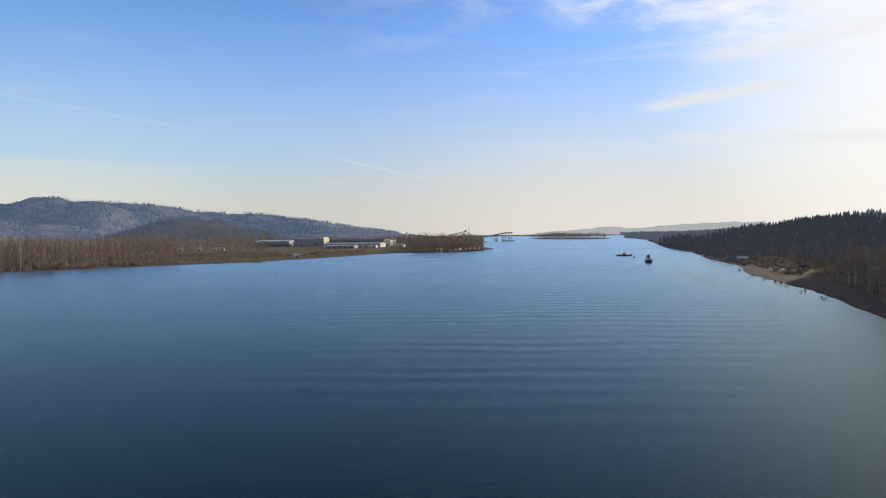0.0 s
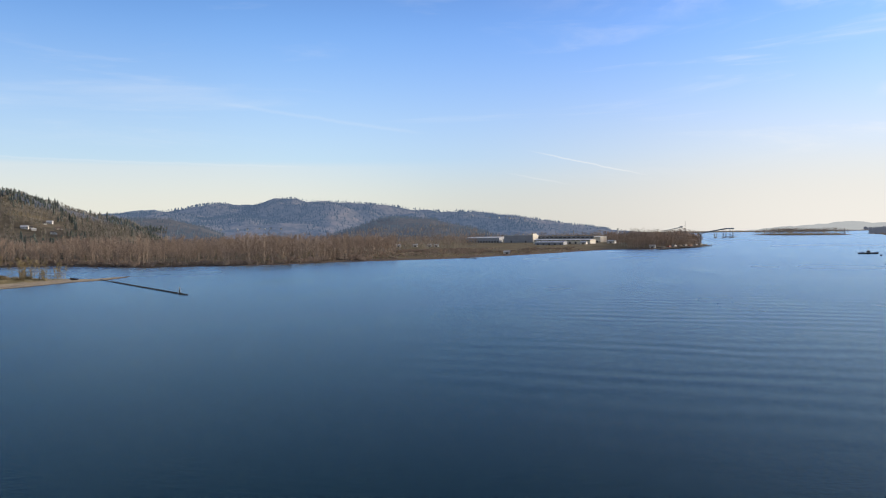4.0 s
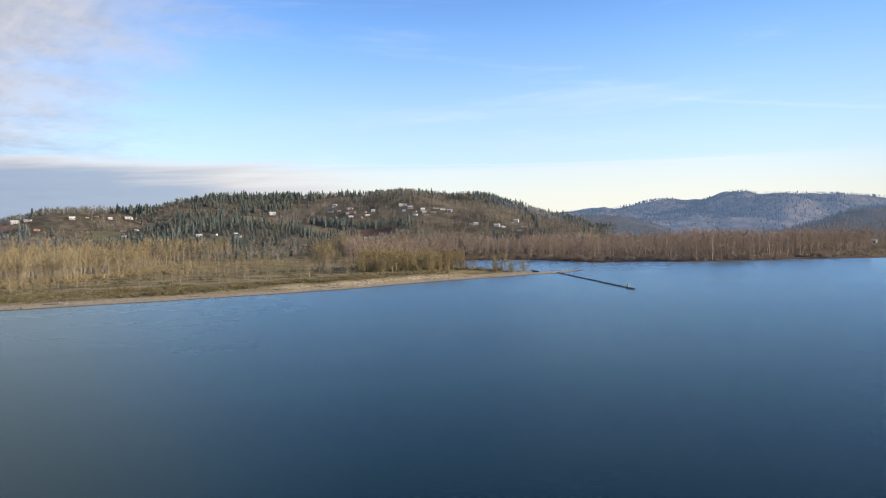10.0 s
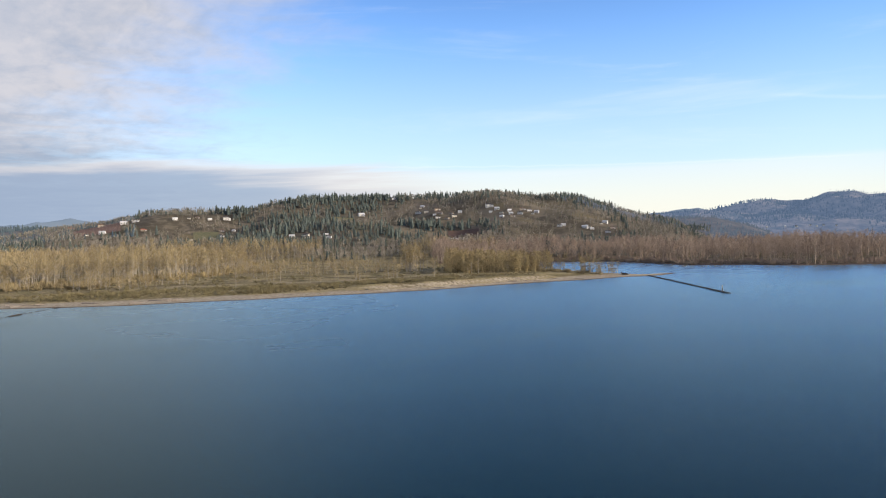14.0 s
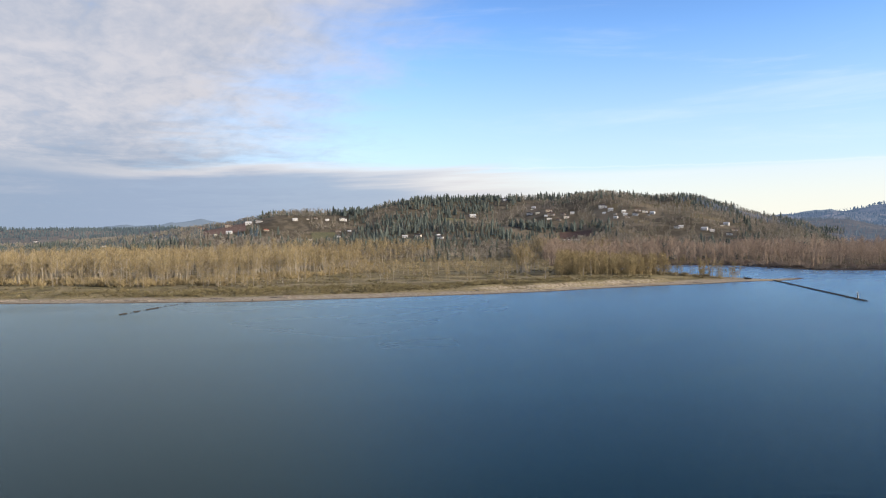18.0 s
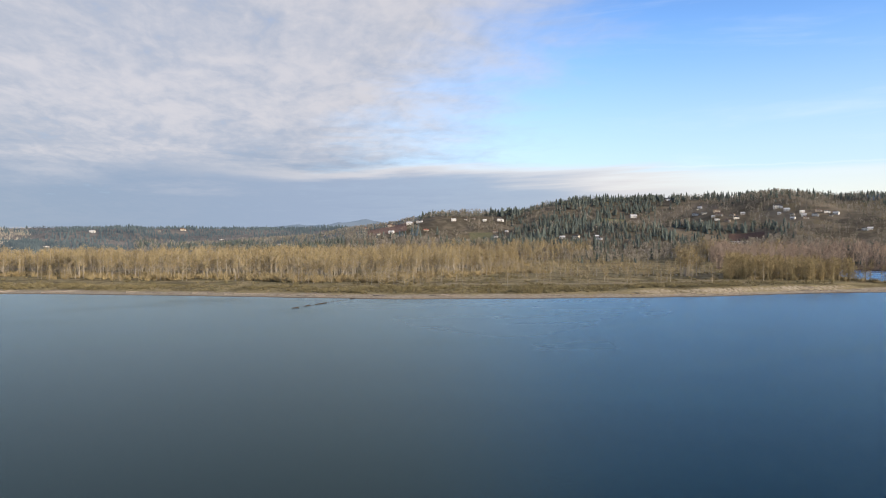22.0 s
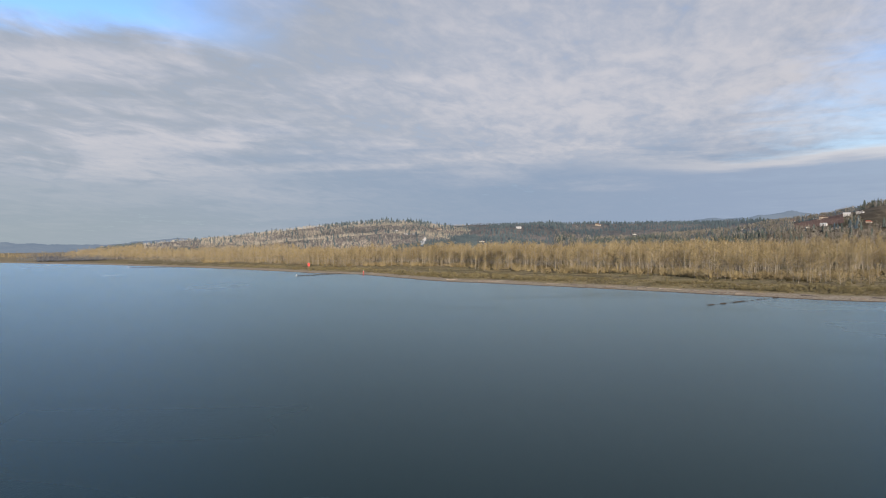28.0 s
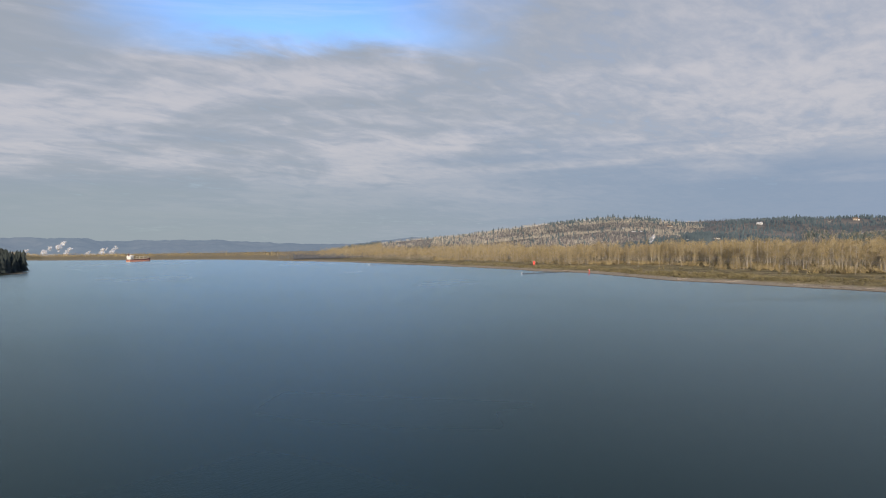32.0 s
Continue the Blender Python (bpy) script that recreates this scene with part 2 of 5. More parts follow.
def water_material():
    m = bpy.data.materials.new("river_water")
    m.use_nodes = True
    n = Nodes(m.node_tree)
    out = next(x for x in m.node_tree.nodes if x.type == "OUTPUT_MATERIAL")
    m.node_tree.nodes.remove(next(x for x in m.node_tree.nodes if x.type == "BSDF_PRINCIPLED"))
    body, gloss, coat = n.node("ShaderNodeBsdfDiffuse"), n.node("ShaderNodeBsdfGlossy"), n.node("ShaderNodeFresnel")
    coat.inputs["IOR"].default_value = 1.19
    gloss.inputs["Color"].default_value = (0.75, 0.92, 0.97, 1.0)
    p = n.node("ShaderNodeNewGeometry").outputs["Position"]
    x, y, _ = n.xyz(p)
    silt = n.noise(p, 0.004, 3.0)
    n.put(body.inputs["Color"], n.mix(n.step(silt, 0.35, 0.65), (0.002, 0.016, 0.018), (0.003, 0.020, 0.021)))
    # current streaks: smoother water in long soft ribbons and boils along the stream
    streak = n.noise(n.stretch(p, 0.022, 0.0085, 1.0), 1.0, 2.0, 0.5, 0.4)
    broad = n.noise(p, 0.0045, 2.0)
    calm = n.math("MULTIPLY", n.step(streak, 0.44, 0.78), n.step(broad, 0.38, 0.62))
    wind = n.step(n.noise(n.stretch(p, 0.0022, 0.004, 1.0), 1.0, 3.0, 0.5), 0.30, 0.70)
    # the smooth trail of churned water behind the tugboat
    off = n.math("ABSOLUTE", n.math("SUBTRACT", x, n.math("MULTIPLY_ADD", y, 0.16, n.math("MULTIPLY_ADD", n.noise(p, 0.03, 2.0), 26.0, 87.0))))
    trail = n.math("MULTIPLY", n.step(off, 20.0, 3.0), n.math("MULTIPLY", n.step(y, 440.0, 500.0), n.step(y, 850.0, 810.0)))
    trail = n.math("MULTIPLY", trail, n.step(n.noise(n.stretch(p, 0.03, 0.012, 1.0), 1.0, 3.0), 0.38, 0.55))
    calm = n.math("MAXIMUM", calm, n.math("MULTIPLY", trail, 1.5))
    n.put(gloss.inputs["Roughness"], n.math("MULTIPLY_ADD", calm, -0.08, n.math("MULTIPLY_ADD", wind, 0.03, 0.25)))
    ripple = n.noise(n.stretch(p, 0.75, 2.0, 1.0), 1.0, 3.0, 0.6, 0.4)
    chop = n.noise(n.stretch(p, 0.22, 0.60, 1.0), 1.0, 2.0, 0.55, 0.3)
    # the wake of a boat that has passed: long low waves across the channel
    wander = n.noise(p, 0.012, 2.0)
    wake = n.math("SINE", n.math("MULTIPLY", n.math("ADD", n.math("MULTIPLY_ADD", x, 0.06, y), n.math("MULTIPLY", wander, 22.0)), 0.42))
    slant = n.math("DIVIDE", x, n.math("MAXIMUM", y, 1.0))
    reach = n.math("MULTIPLY", n.math("MULTIPLY", n.step(slant, -0.70, 0.15), n.step(slant, 0.60, 0.35)), n.math("MULTIPLY", n.step(y, 100.0, 190.0), n.step(y, 640.0, 330.0)))
    reach = n.math("MULTIPLY", reach, n.step(n.noise(n.stretch(p, 0.006, 0.02, 1.0), 1.0, 3.0), 0.34, 0.58))
    hgt = n.math("ADD", n.math("MULTIPLY", ripple, 0.44), n.math("MULTIPLY_ADD", chop, 0.28, n.math("MULTIPLY", n.math("MULTIPLY", wake, reach), 0.34)))
    k = n.node("ShaderNodeBump")
    n.put(k.inputs["Height"], hgt)
    k.inputs["Distance"].default_value = 1.0
    k.inputs["Strength"].default_value = 0.30
    n.put(gloss.inputs["Normal"], k.outputs[0])
    k = n.node("ShaderNodeBump")
    n.put(k.inputs["Height"], hgt)
    k.inputs["Distance"].default_value, k.inputs["Strength"].default_value = 1.0, 0.09
    n.put(coat.inputs["Normal"], k.outputs[0])
    both = n.node("ShaderNodeMixShader")
    n.put(both.inputs[0], coat.outputs[0])
    n.put(both.inputs[1], body.outputs[0])
    n.put(both.inputs[2], gloss.outputs[0])
    n.put(out.inputs["Surface"], both.outputs[0])
    return m


def ground_material():
    """Sand by the water, rough grass on the flats, brown wood floor and pasture on the slopes."""
    m = bpy.data.materials.new("valley_ground")
    m.use_nodes = True
    n = Nodes(m.node_tree)
    b = next(x for x in m.node_tree.nodes if x.type == "BSDF_PRINCIPLED")
    p = n.node("ShaderNodeNewGeometry").outputs["Position"]
    z = n.xyz(p)[2]
    fine, mid, wide = n.noise(p, 0.45, 6.0, 0.65), n.noise(p, 0.035, 5.0, 0.6, 0.8), n.noise(p, 0.006, 4.0, 0.55, 0.5)
    sand = n.mix(n.step(fine, 0.35, 0.65), (0.30, 0.248, 0.175), (0.48, 0.415, 0.30))
    # mud on the opposite shore; along the right bank, shade painted dark
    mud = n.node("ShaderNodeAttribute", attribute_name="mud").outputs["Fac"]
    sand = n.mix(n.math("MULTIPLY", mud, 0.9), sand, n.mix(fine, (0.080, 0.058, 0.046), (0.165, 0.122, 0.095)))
    wet = n.step(z, 0.04, 0.40)
    sand = n.mix(wet, (0.12, 0.085, 0.055), sand)
    grass = n.mix(n.step(n.math("ADD", n.math("MULTIPLY", mid, 0.6), n.math("MULTIPLY", fine, 0.4)), 0.36, 0.62), (0.112, 0.093, 0.046), (0.360, 0.295, 0.155))
    moss = n.step(n.noise(n.stretch(p, 0.012, 0.03, 1.0), 1.0, 5.0, 0.6, 1.0), 0.50, 0.62)
    grass = n.mix(n.math("MULTIPLY", moss, 0.35), grass, (0.125, 0.122, 0.042))
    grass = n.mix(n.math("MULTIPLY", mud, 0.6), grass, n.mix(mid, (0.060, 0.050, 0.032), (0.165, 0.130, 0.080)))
    flat = n.mix(n.step(n.math("ADD", z, n.math("MULTIPLY_ADD", mid, 2.4, -1.2)), 1.0, 1.9), sand, grass)
    steep = n.step(n.xyz(n.node("ShaderNodeNewGeometry").outputs["Normal"])[2], 0.975, 0.93)
    flat = n.mix(n.math("MULTIPLY", steep, n.step(fine, 0.30, 0.50, 0.4, 1.0)), flat, sand)
    track = n.node("ShaderNodeAttribute", attribute_name="track").outputs["Fac"]
    flat = n.mix(n.math("MULTIPLY", track, n.step(fine, 0.25, 0.55, 0.3, 1.0)), flat, (0.36, 0.30, 0.19))
    wood = n.mix(n.step(n.math("ADD", n.math("MULTIPLY", mid, 0.5), n.math("MULTIPLY", wide, 0.5)), 0.40, 0.62), (0.092, 0.080, 0.056), (0.215, 0.182, 0.128))
    field = n.step(n.noise(p, 0.0075, 2.0, 0.4, 0.6), 0.60, 0.64)
    wood = n.mix(n.math("MULTIPLY", field, 0.7), wood, (0.180, 0.150, 0.085))
    n.put(b.inputs["Base Color"], n.mix(n.step(z, 9.0, 22.0), flat, wood))
    b.inputs["Roughness"].default_value, b.inputs["Specular IOR Level"].default_value = 0.95, 0.1
    k = n.node("ShaderNodeBump")
    k.inputs["Distance"].default_value, k.inputs["Strength"].default_value = 1.2, 0.8
    n.put(k.inputs["Height"], n.math("ADD", n.math("MULTIPLY", fine, 0.4), mid))
    n.put(b.inputs["Normal"], k.outputs[0])
    return m


def painted_haze_material(name, dark, light, air, share):
    """Woods seen at a distance, with haze painted in as an air-coloured glow."""
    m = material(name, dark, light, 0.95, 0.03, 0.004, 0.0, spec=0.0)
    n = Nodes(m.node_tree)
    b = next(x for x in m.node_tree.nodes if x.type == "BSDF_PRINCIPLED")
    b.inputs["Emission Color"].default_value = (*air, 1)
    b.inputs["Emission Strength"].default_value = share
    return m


WATER = water_material()
GROUND = ground_material()
BARK = material("pale_bark", (0.22, 0.19, 0.148), (0.47, 0.42, 0.33), 0.9, 0.8, 0.1, tint=0.4)
TWIGS = material("bare_twigs", (0.172, 0.134, 0.071), (0.460, 0.370, 0.194), 0.9, 0.2, 0.012, tint=0.65)
RED_TWIGS = material("reddish_bare_twigs", (0.218, 0.166, 0.128), (0.465, 0.366, 0.278), 0.9, 0.2, 0.012, tint=0.6)
HILL_TWIGS = material("hillside_bare_crowns", (0.158, 0.142, 0.116), (0.400, 0.362, 0.290), 0.95, 0.1, 0.008, tint=0.6)
NEEDLES = material("fir_needles", (0.054, 0.072, 0.064), (0.125, 0.150, 0.128), 0.9, 0.3, 0.01, tint=0.6)
MIXED = material("mossy_mixed_crowns", (0.088, 0.092, 0.066), (0.235, 0.225, 0.155), 0.95, 0.1, 0.008, tint=0.6)
SCRUB = material("olive_scrub", (0.112, 0.096, 0.046), (0.305, 0.258, 0.136), 0.95, 0.5, 0.05, tint=0.5)
# sunlight on one hill painted as paler twigs, with a little haze glow
PALE_TWIGS = painted_haze_material("bare_crowns_painted_sunlit", (0.300, 0.260, 0.180), (0.560, 0.490, 0.370), (0.34, 0.45, 0.62), 0.09)
# valley-side woods: haze painted as a faint glow
FAR_NEEDLES = painted_haze_material("firs_with_painted_haze", (0.034, 0.048, 0.046), (0.085, 0.106, 0.096), (0.34, 0.44, 0.58), 0.12)
FAR_TWIGS = painted_haze_material("bare_crowns_with_painted_haze", (0.070, 0.066, 0.058), (0.165, 0.145, 0.118), (0.34, 0.45, 0.60), 0.14)
# darker copy of the needles: the bank's shade in the colour, haze as glow
SHADE_NEEDLES = painted_haze_material("firs_with_painted_shade_and_haze", (0.026, 0.032, 0.036), (0.070, 0.076, 0.080), (0.40, 0.44, 0.60), 0.075)
# more haze glow painted on the ridge firs
RIDGE_NEEDLES = painted_haze_material("ridge_firs_with_painted_haze", (0.040, 0.048, 0.054), (0.090, 0.098, 0.104), (0.40, 0.46, 0.62), 0.20)
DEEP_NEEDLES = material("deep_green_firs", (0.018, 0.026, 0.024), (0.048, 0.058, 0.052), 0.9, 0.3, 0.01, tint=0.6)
# foothills and mountain: haze painted as a blue glow
FOOT_NEEDLES = painted_haze_material("foothill_firs_with_painted_haze", (0.040, 0.052, 0.046), (0.085, 0.100, 0.085), (0.32, 0.42, 0.62), 0.21)
FOOT_TWIGS = painted_haze_material("foothill_crowns_with_painted_haze", (0.060, 0.062, 0.058), (0.125, 0.118, 0.102), (0.32, 0.42, 0.62), 0.21)
MOUNTAIN_NEEDLES = painted_haze_material("mountain_firs_with_painted_haze", (0.014, 0.028, 0.032), (0.050, 0.068, 0.070), (0.27, 0.40, 0.65), 0.27)
MOUNTAIN_TWIGS = painted_haze_material("mountain_crowns_with_painted_haze", (0.078, 0.072, 0.066), (0.172, 0.150, 0.128), (0.27, 0.40, 0.65), 0.30)
FAR_WOOD = painted_haze_material("far_hill_woods", (0.020, 0.032, 0.034), (0.215, 0.172, 0.138), (0.27, 0.40, 0.65), 0.31)
FOOT_FLOOR = painted_haze_material("foothill_floor_with_painted_haze", (0.050, 0.052, 0.048), (0.130, 0.116, 0.098), (0.32, 0.42, 0.62), 0.16)
VALLEY_FLOOR = painted_haze_material("valley_side_floor_with_painted_haze", (0.075, 0.070, 0.058), (0.205, 0.175, 0.135), (0.38, 0.44, 0.56), 0.11)
# pale sunward haze painted as a strong glow
FARTHEST_EAST = painted_haze_material("sunward_hills_with_painted_haze", (0.05, 0.05, 0.05), (0.08, 0.08, 0.075), (0.60, 0.62, 0.62), 0.80)
FARTHEST = painted_haze_material("farthest_hills", (0.04, 0.05, 0.05), (0.07, 0.075, 0.07), (0.36, 0.47, 0.64), 0.42)

# ---- the lie of the land ----
def polar(points):
    return np.array([bearing(a, r)[:2] for a, r in points])


LEFT_SHORE = [(-3.5, 1471), (-2.7, 1356), (0, 1285), (3.7, 1270), (6.4, 1182), (8.1, 1119), (12.4, 1023), (15.5, 965), (20.6, 938), (24.6, 928),
              (28, 893), (31, 884), (34.6, 905), (38.9, 915), (41.4, 975), (44.2, 1055), (50, 1085), (56, 985), (52, 900), (48.5, 838), (45, 755),
              (42, 712), (39.6, 736)]
BANK = [(40.2, 705), (41.5, 681), (43.5, 668), (46, 636), (50.3, 606), (54.8, 566), (59, 536), (63.6, 520), (68, 510), (72, 503), (76, 504), (80, 505),
        (84.5, 515), (92, 556), (99.3, 605), (104, 645), (109.5, 702), (113.5, 795), (116, 880), (120, 942), (122, 1020), (126.3, 1170), (130.5, 1350),
        (135, 1590), (138, 1740), (141, 1950), (144, 2180), (148, 2330), (152, 2460), (157, 2800), (163, 3300)]
RIGHT_SHORE = [(-14.2, 4990), (-13.9, 3101), (-15.4, 2581), (-16.4, 1763), (-16.8, 1547), (-17.8, 1307), (-18.6, 1213), (-19.6, 1060), (-19.8, 945),
               (-21.4, 829), (-22.3, 745), (-22.6, 656), (-23.5, 606), (-24.6, 562), (-25.5, 520), (-26.9, 478), (-28.3, 432), (-29, 401), (-30, 372),
               (-31.3, 347), (-40, 290), (-60, 255), (-90, 240), (-120, 280), (-150, 450), (-180, 850), (-201.3, 1270), (-203.2, 1320), (-202, 1800),
               (-199, 2600), (-195, 3800), (-193, 4990)]
LEFT_LAND = polar(LEFT_SHORE + BANK + [(a, 4990) for a in range(163, -3, -6)] + [(-2.2, 4990), (-2.0, 2600), (-2.8, 1800)])
RIGHT_LAND = polar(RIGHT_SHORE + [(a, 4990) for a in range(-190, -14, 6)])
ISLAND = polar([(-6.3, 3060), (-8, 2880), (-10, 2770), (-12.9, 2790), (-13.1, 2900), (-11, 3080), (-8, 3200)])
BEYOND = polar([(0, 4990), (-1, 4350), (-8, 4300), (-14, 4350), (-16, 4990)])


def value_noise(x, y, size, seed=0):
    """Smooth noise from -1 to 1 over the plane."""
    x, y = np.asarray(x) / size, np.asarray(y) / size
    i, j = np.floor(x), np.floor(y)
    u, v = x - i, y - j
    u, v = u * u * (3 - 2 * u), v * v * (3 - 2 * v)

    def corner(a, b):
        s = np.sin(a * 127.1 + b * 311.7 + seed * 74.7) * 43758.5453
        return (s - np.floor(s)) * 2 - 1
    return ((corner(i, j) * (1 - u) + corner(i + 1, j) * u) * (1 - v) + (corner(i, j + 1) * (1 - u) + corner(i + 1, j + 1) * u) * v)


def inland(x, y, poly):
    """Signed distance to a shore, positive on land."""
    best, inside = np.full(x.shape, 1e9), np.zeros(x.shape, bool)
    for (ax, ay), (bx, by) in zip(poly, np.roll(poly, -1, 0)):
        dx, dy = bx - ax, by - ay
        k = np.clip(((x - ax) * dx + (y - ay) * dy) / (dx * dx + dy * dy), 0, 1)
        best = np.minimum(best, (x - ax - k * dx) ** 2 + (y - ay - k * dy) ** 2)
        if dy:
            inside ^= ((ay > y) != (by > y)) & (x < (y - ay) / dy * dx + ax)
    return np.where(inside, 1, -1) * np.sqrt(best)


def ease(u):
    u = np.clip(u, 0, 1)
    return u * u * (3 - 2 * u)


# Ranges of hills: foot and crest distance, height of the woods on them, and the height angle of the skyline by bearing.
RANGES = [
    (1230, 2300, 20, [(36, -.9), (39.5, 1.1), (41.6, 1.6), (43.7, 2.2), (46.7, 3.2), (50.2, 3.2), (53.7, 3.65), (59, 3.45), (63.4, 3.4), (69.8, 3.2), (72.5, 2.55), (75, 2.5),
                      (78.8, 2.5), (81.2, 2.05), (84.6, 1.55), (88, .9), (93, .2), (100, -.9)]),
    (1750, 3300, 18, [(80, 0), (84, 1.35), (88, 1.42), (98, 1.42), (104.5, 1.42), (110, 1.4), (118, 1.0), (126, .2), (130, -.6)]),
    (1900, 2900, 14, [(104, 0), (108, 1.2), (109.8, 1.45), (111.6, 1.8), (114.3, 1.92), (116.9, 1.74), (122, 1.08), (126.2, .55), (130.2, .35), (134, -.05), (139, -.8)]),
    (2350, 3300, 18, [(11, -.5), (12.5, -.1), (14.7, .48), (17.3, 1.15), (20, 1.25), (21.7, 1.0), (23, .5), (24.9, 0), (27, -.6)]),
    (2100, 3000, 18, [(33, .1), (34.5, .69), (36.7, 1.3), (38.8, 1.42), (41.3, 1.38), (44, 1.2), (47, .2)]),
    (640, 1750, 26, [(-120, 2.4), (-60, 2.2), (-40, 1.7), (-31.5, 1.12), (-30.3, 1.25), (-28.3, 1.06), (-26.2, .85), (-24, .50), (-21.4, .28), (-18.5, -.3), (-16, -.9)]),
    # unseen steep hill past the right of the view, added to shade the beach
    (430, 900, 20, [(-95, 6), (-75, 8), (-50, 9), (-40, 8), (-36, 5.5), (-34, 2), (-33, -.6)]),
    (1275, 1600, 20, [(-205, -1.2), (-203.4, -.3), (-202, .5), (-200, 1.0), (-190, 1.5), (-150, 2.2)]),
]
FAR_RANGES = [
    (3250, 4600, 6, [(-3, -.45), (.2, -.34), (2.8, -.1), (6.6, .42), (10.6, 1.03), (14.8, 1.61), (19.1, 1.9), (23.5, 2.38), (26.8, 2.46), (28.4, 2.78), (29.2, 2.98), (29.9, 2.80), (31, 2.68),
                     (34.5, 2.25), (38, 1.72), (41.3, 1.45), (45, 1.3), (50, .6)]),
    (3250, 4050, 6, [(9, -.3), (13, .35), (17, 1.0), (20, 1.35), (22.5, 1.1), (25, 1.75), (28, 1.55), (31, 1.9), (34, 1.35), (37, 1.45), (40, .9), (45, .5), (48, -.5)]),
    (3250, 3600, 6, [(22, -.5), (25, .5), (28.5, .95), (32, .75), (36, 1.0), (39, .5), (43, -.5)]),
]
FARTHEST_RANGES = [
    (4300, 4850, 0, [(34, 1.2), (36.5, 1.75), (38, 1.85), (41.3, 1.6), (46, 1.4), (50, 1.0)]),
    (4300, 4850, 0, [(80, 1.2), (83.9, 2.05), (86, 1.8), (87, 1.6), (89.2, 1.75), (92.6, 1.36), (97.3, 1.35), (104, 1.35), (112, 1.3), (126.5, .67), (131, .52),
                     (134.4, .14), (137, .08), (141.7, .36), (145.8, .56), (149.7, .58), (153.3, .70), (156.5, .8), (164, .9), (172, .4)]),
    (4250, 4850, 0, [(-24, .5), (-21.4, .42), (-17.9, .32), (-15, .12), (-13.3, .2), (-11.2, .13), (-9.5, -.05), (-7, -.3), (-3, -.4)]),
]


def hills(az, r, x, y, ranges, relief=0.30):
    z = np.zeros(az.shape)
    for foot, crest, wood, line in ranges:
        a, e = np.array(line).T
        for turn in (0, -360):
            top = np.maximum(0, EYE + crest * np.tan(np.radians(np.interp(az + turn, a, e, left=-2, right=-2))) - wood)
            f = foot + 130 * value_noise(x, y, 420, 3)
            u = (r - f) / (crest - f)
            rise = ease(u) * 0.6 + np.clip(u, 0, 1) * 0.4
            gully = relief * (value_noise(x, y, 330, 5) + 0.5 * value_noise(x, y, 150, 6)) * np.clip(u, 0, 1) * np.clip(1.15 - u, 0, 1) * 2.2
            z = np.maximum(z, top * np.clip(rise + gully, 0, 1.0) * (1 - 0.5 * ease((r - crest) / 900)) * (u > 0))
    return z


def land(x, y):
    x, y = np.asarray(x, float), np.asarray(y, float)
    az = np.degrees(np.arctan2(-x, y))
    az = np.where(az < -120, az + 360, az)
    r = np.hypot(x, y)
    s_left = inland(x, y, LEFT_LAND)
    s = np.maximum(np.maximum(s_left, inland(x, y, RIGHT_LAND)), np.maximum(inland(x, y, ISLAND), inland(x, y, BEYOND)))
    s = np.where((az < 45) & (az > -5) & (r > 860) & (s > 0) & (s < 30), s * 2 - s * s / 30, s)
    s = s + 3.0 * value_noise(x, y, 38, 1) * np.clip(r / 900, .5, 2) + 1.2 * value_noise(x, y, 11, 2)
    beach = np.interp(s, [-60, 0, 12, 23, 30], [-5, 0, 0.9, 1.2, 1.4])
    scarp = ease((az - 47) / 4) * ease((66 - az) / 4) * (r < 800)        # sandy cut bank by the spit
    bank = ease((s - 20 + 6 * scarp) / (26 - 18 * scarp)) * (2.2 + 1.4 * scarp) + ease((s - 68) / 14) * 1.3 * (az > 50) * (az < 128) * (s_left > 0) * (1 - scarp) + ease((s - 90) / 110) * 0.8 + 0.35 * value_noise(x, y, 23, 4) * (s > 16)
    spit = ease((48 - az) / 7) * (az > 38) * (r < 860)
    bank = bank * (1 - 0.85 * spit) * (1 - 0.93 * ease((az - 132) / 4) * (r > 1250))
    flat = np.where(s > 0, beach + bank, beach)
    inner = ease((s - 30) / 160)
    return flat + inner * hills(az, r, x, y, RANGES), s


def at(az, r):
    x, y, _ = bearing(az, r)
    return x, y, float(land(np.array([x]), np.array([y]))[0][0])


def sight(az, el, near=900.0):
    """Where the view at a bearing and height angle meets the slopes."""
    r = np.arange(near, 4200, 4.0)
    z, _ = land(-np.sin(np.radians(az)) * r, np.cos(np.radians(az)) * r)
    hit = np.nonzero(z >= EYE + r * math.tan(radians(el)))[0]
    return float(r[hit[0]]) if len(hit) else 2250.0


def mesh_object(name, verts, tris, mats, slots=None, tint=None, smooth=False):
    me = bpy.data.meshes.new(name)
    me.vertices.add(len(verts))
    me.vertices.foreach_set("co", np.ascontiguousarray(verts, np.float32).ravel())
    k = tris.shape[1]
    me.loops.add(tris.size)
    me.loops.foreach_set("vertex_index", np.ascontiguousarray(tris, np.int32).ravel())
    me.polygons.add(len(tris))
    me.polygons.foreach_set("loop_start", np.arange(0, tris.size, k, dtype=np.int32))
    me.polygons.foreach_set("loop_total", np.full(len(tris), k, np.int32))
    for m in mats:
        me.materials.append(m)
    if slots is not None:
        me.polygons.foreach_set("material_index", np.ascontiguousarray(slots, np.int32))
    if tint is not None:
        me.attributes.new("tint", "FLOAT", "POINT").data.foreach_set("value", np.ascontiguousarray(tint, np.float32))
    me.polygons.foreach_set("use_smooth", np.full(len(tris), smooth))
    me.update(calc_edges=True)
    return new(name, me)


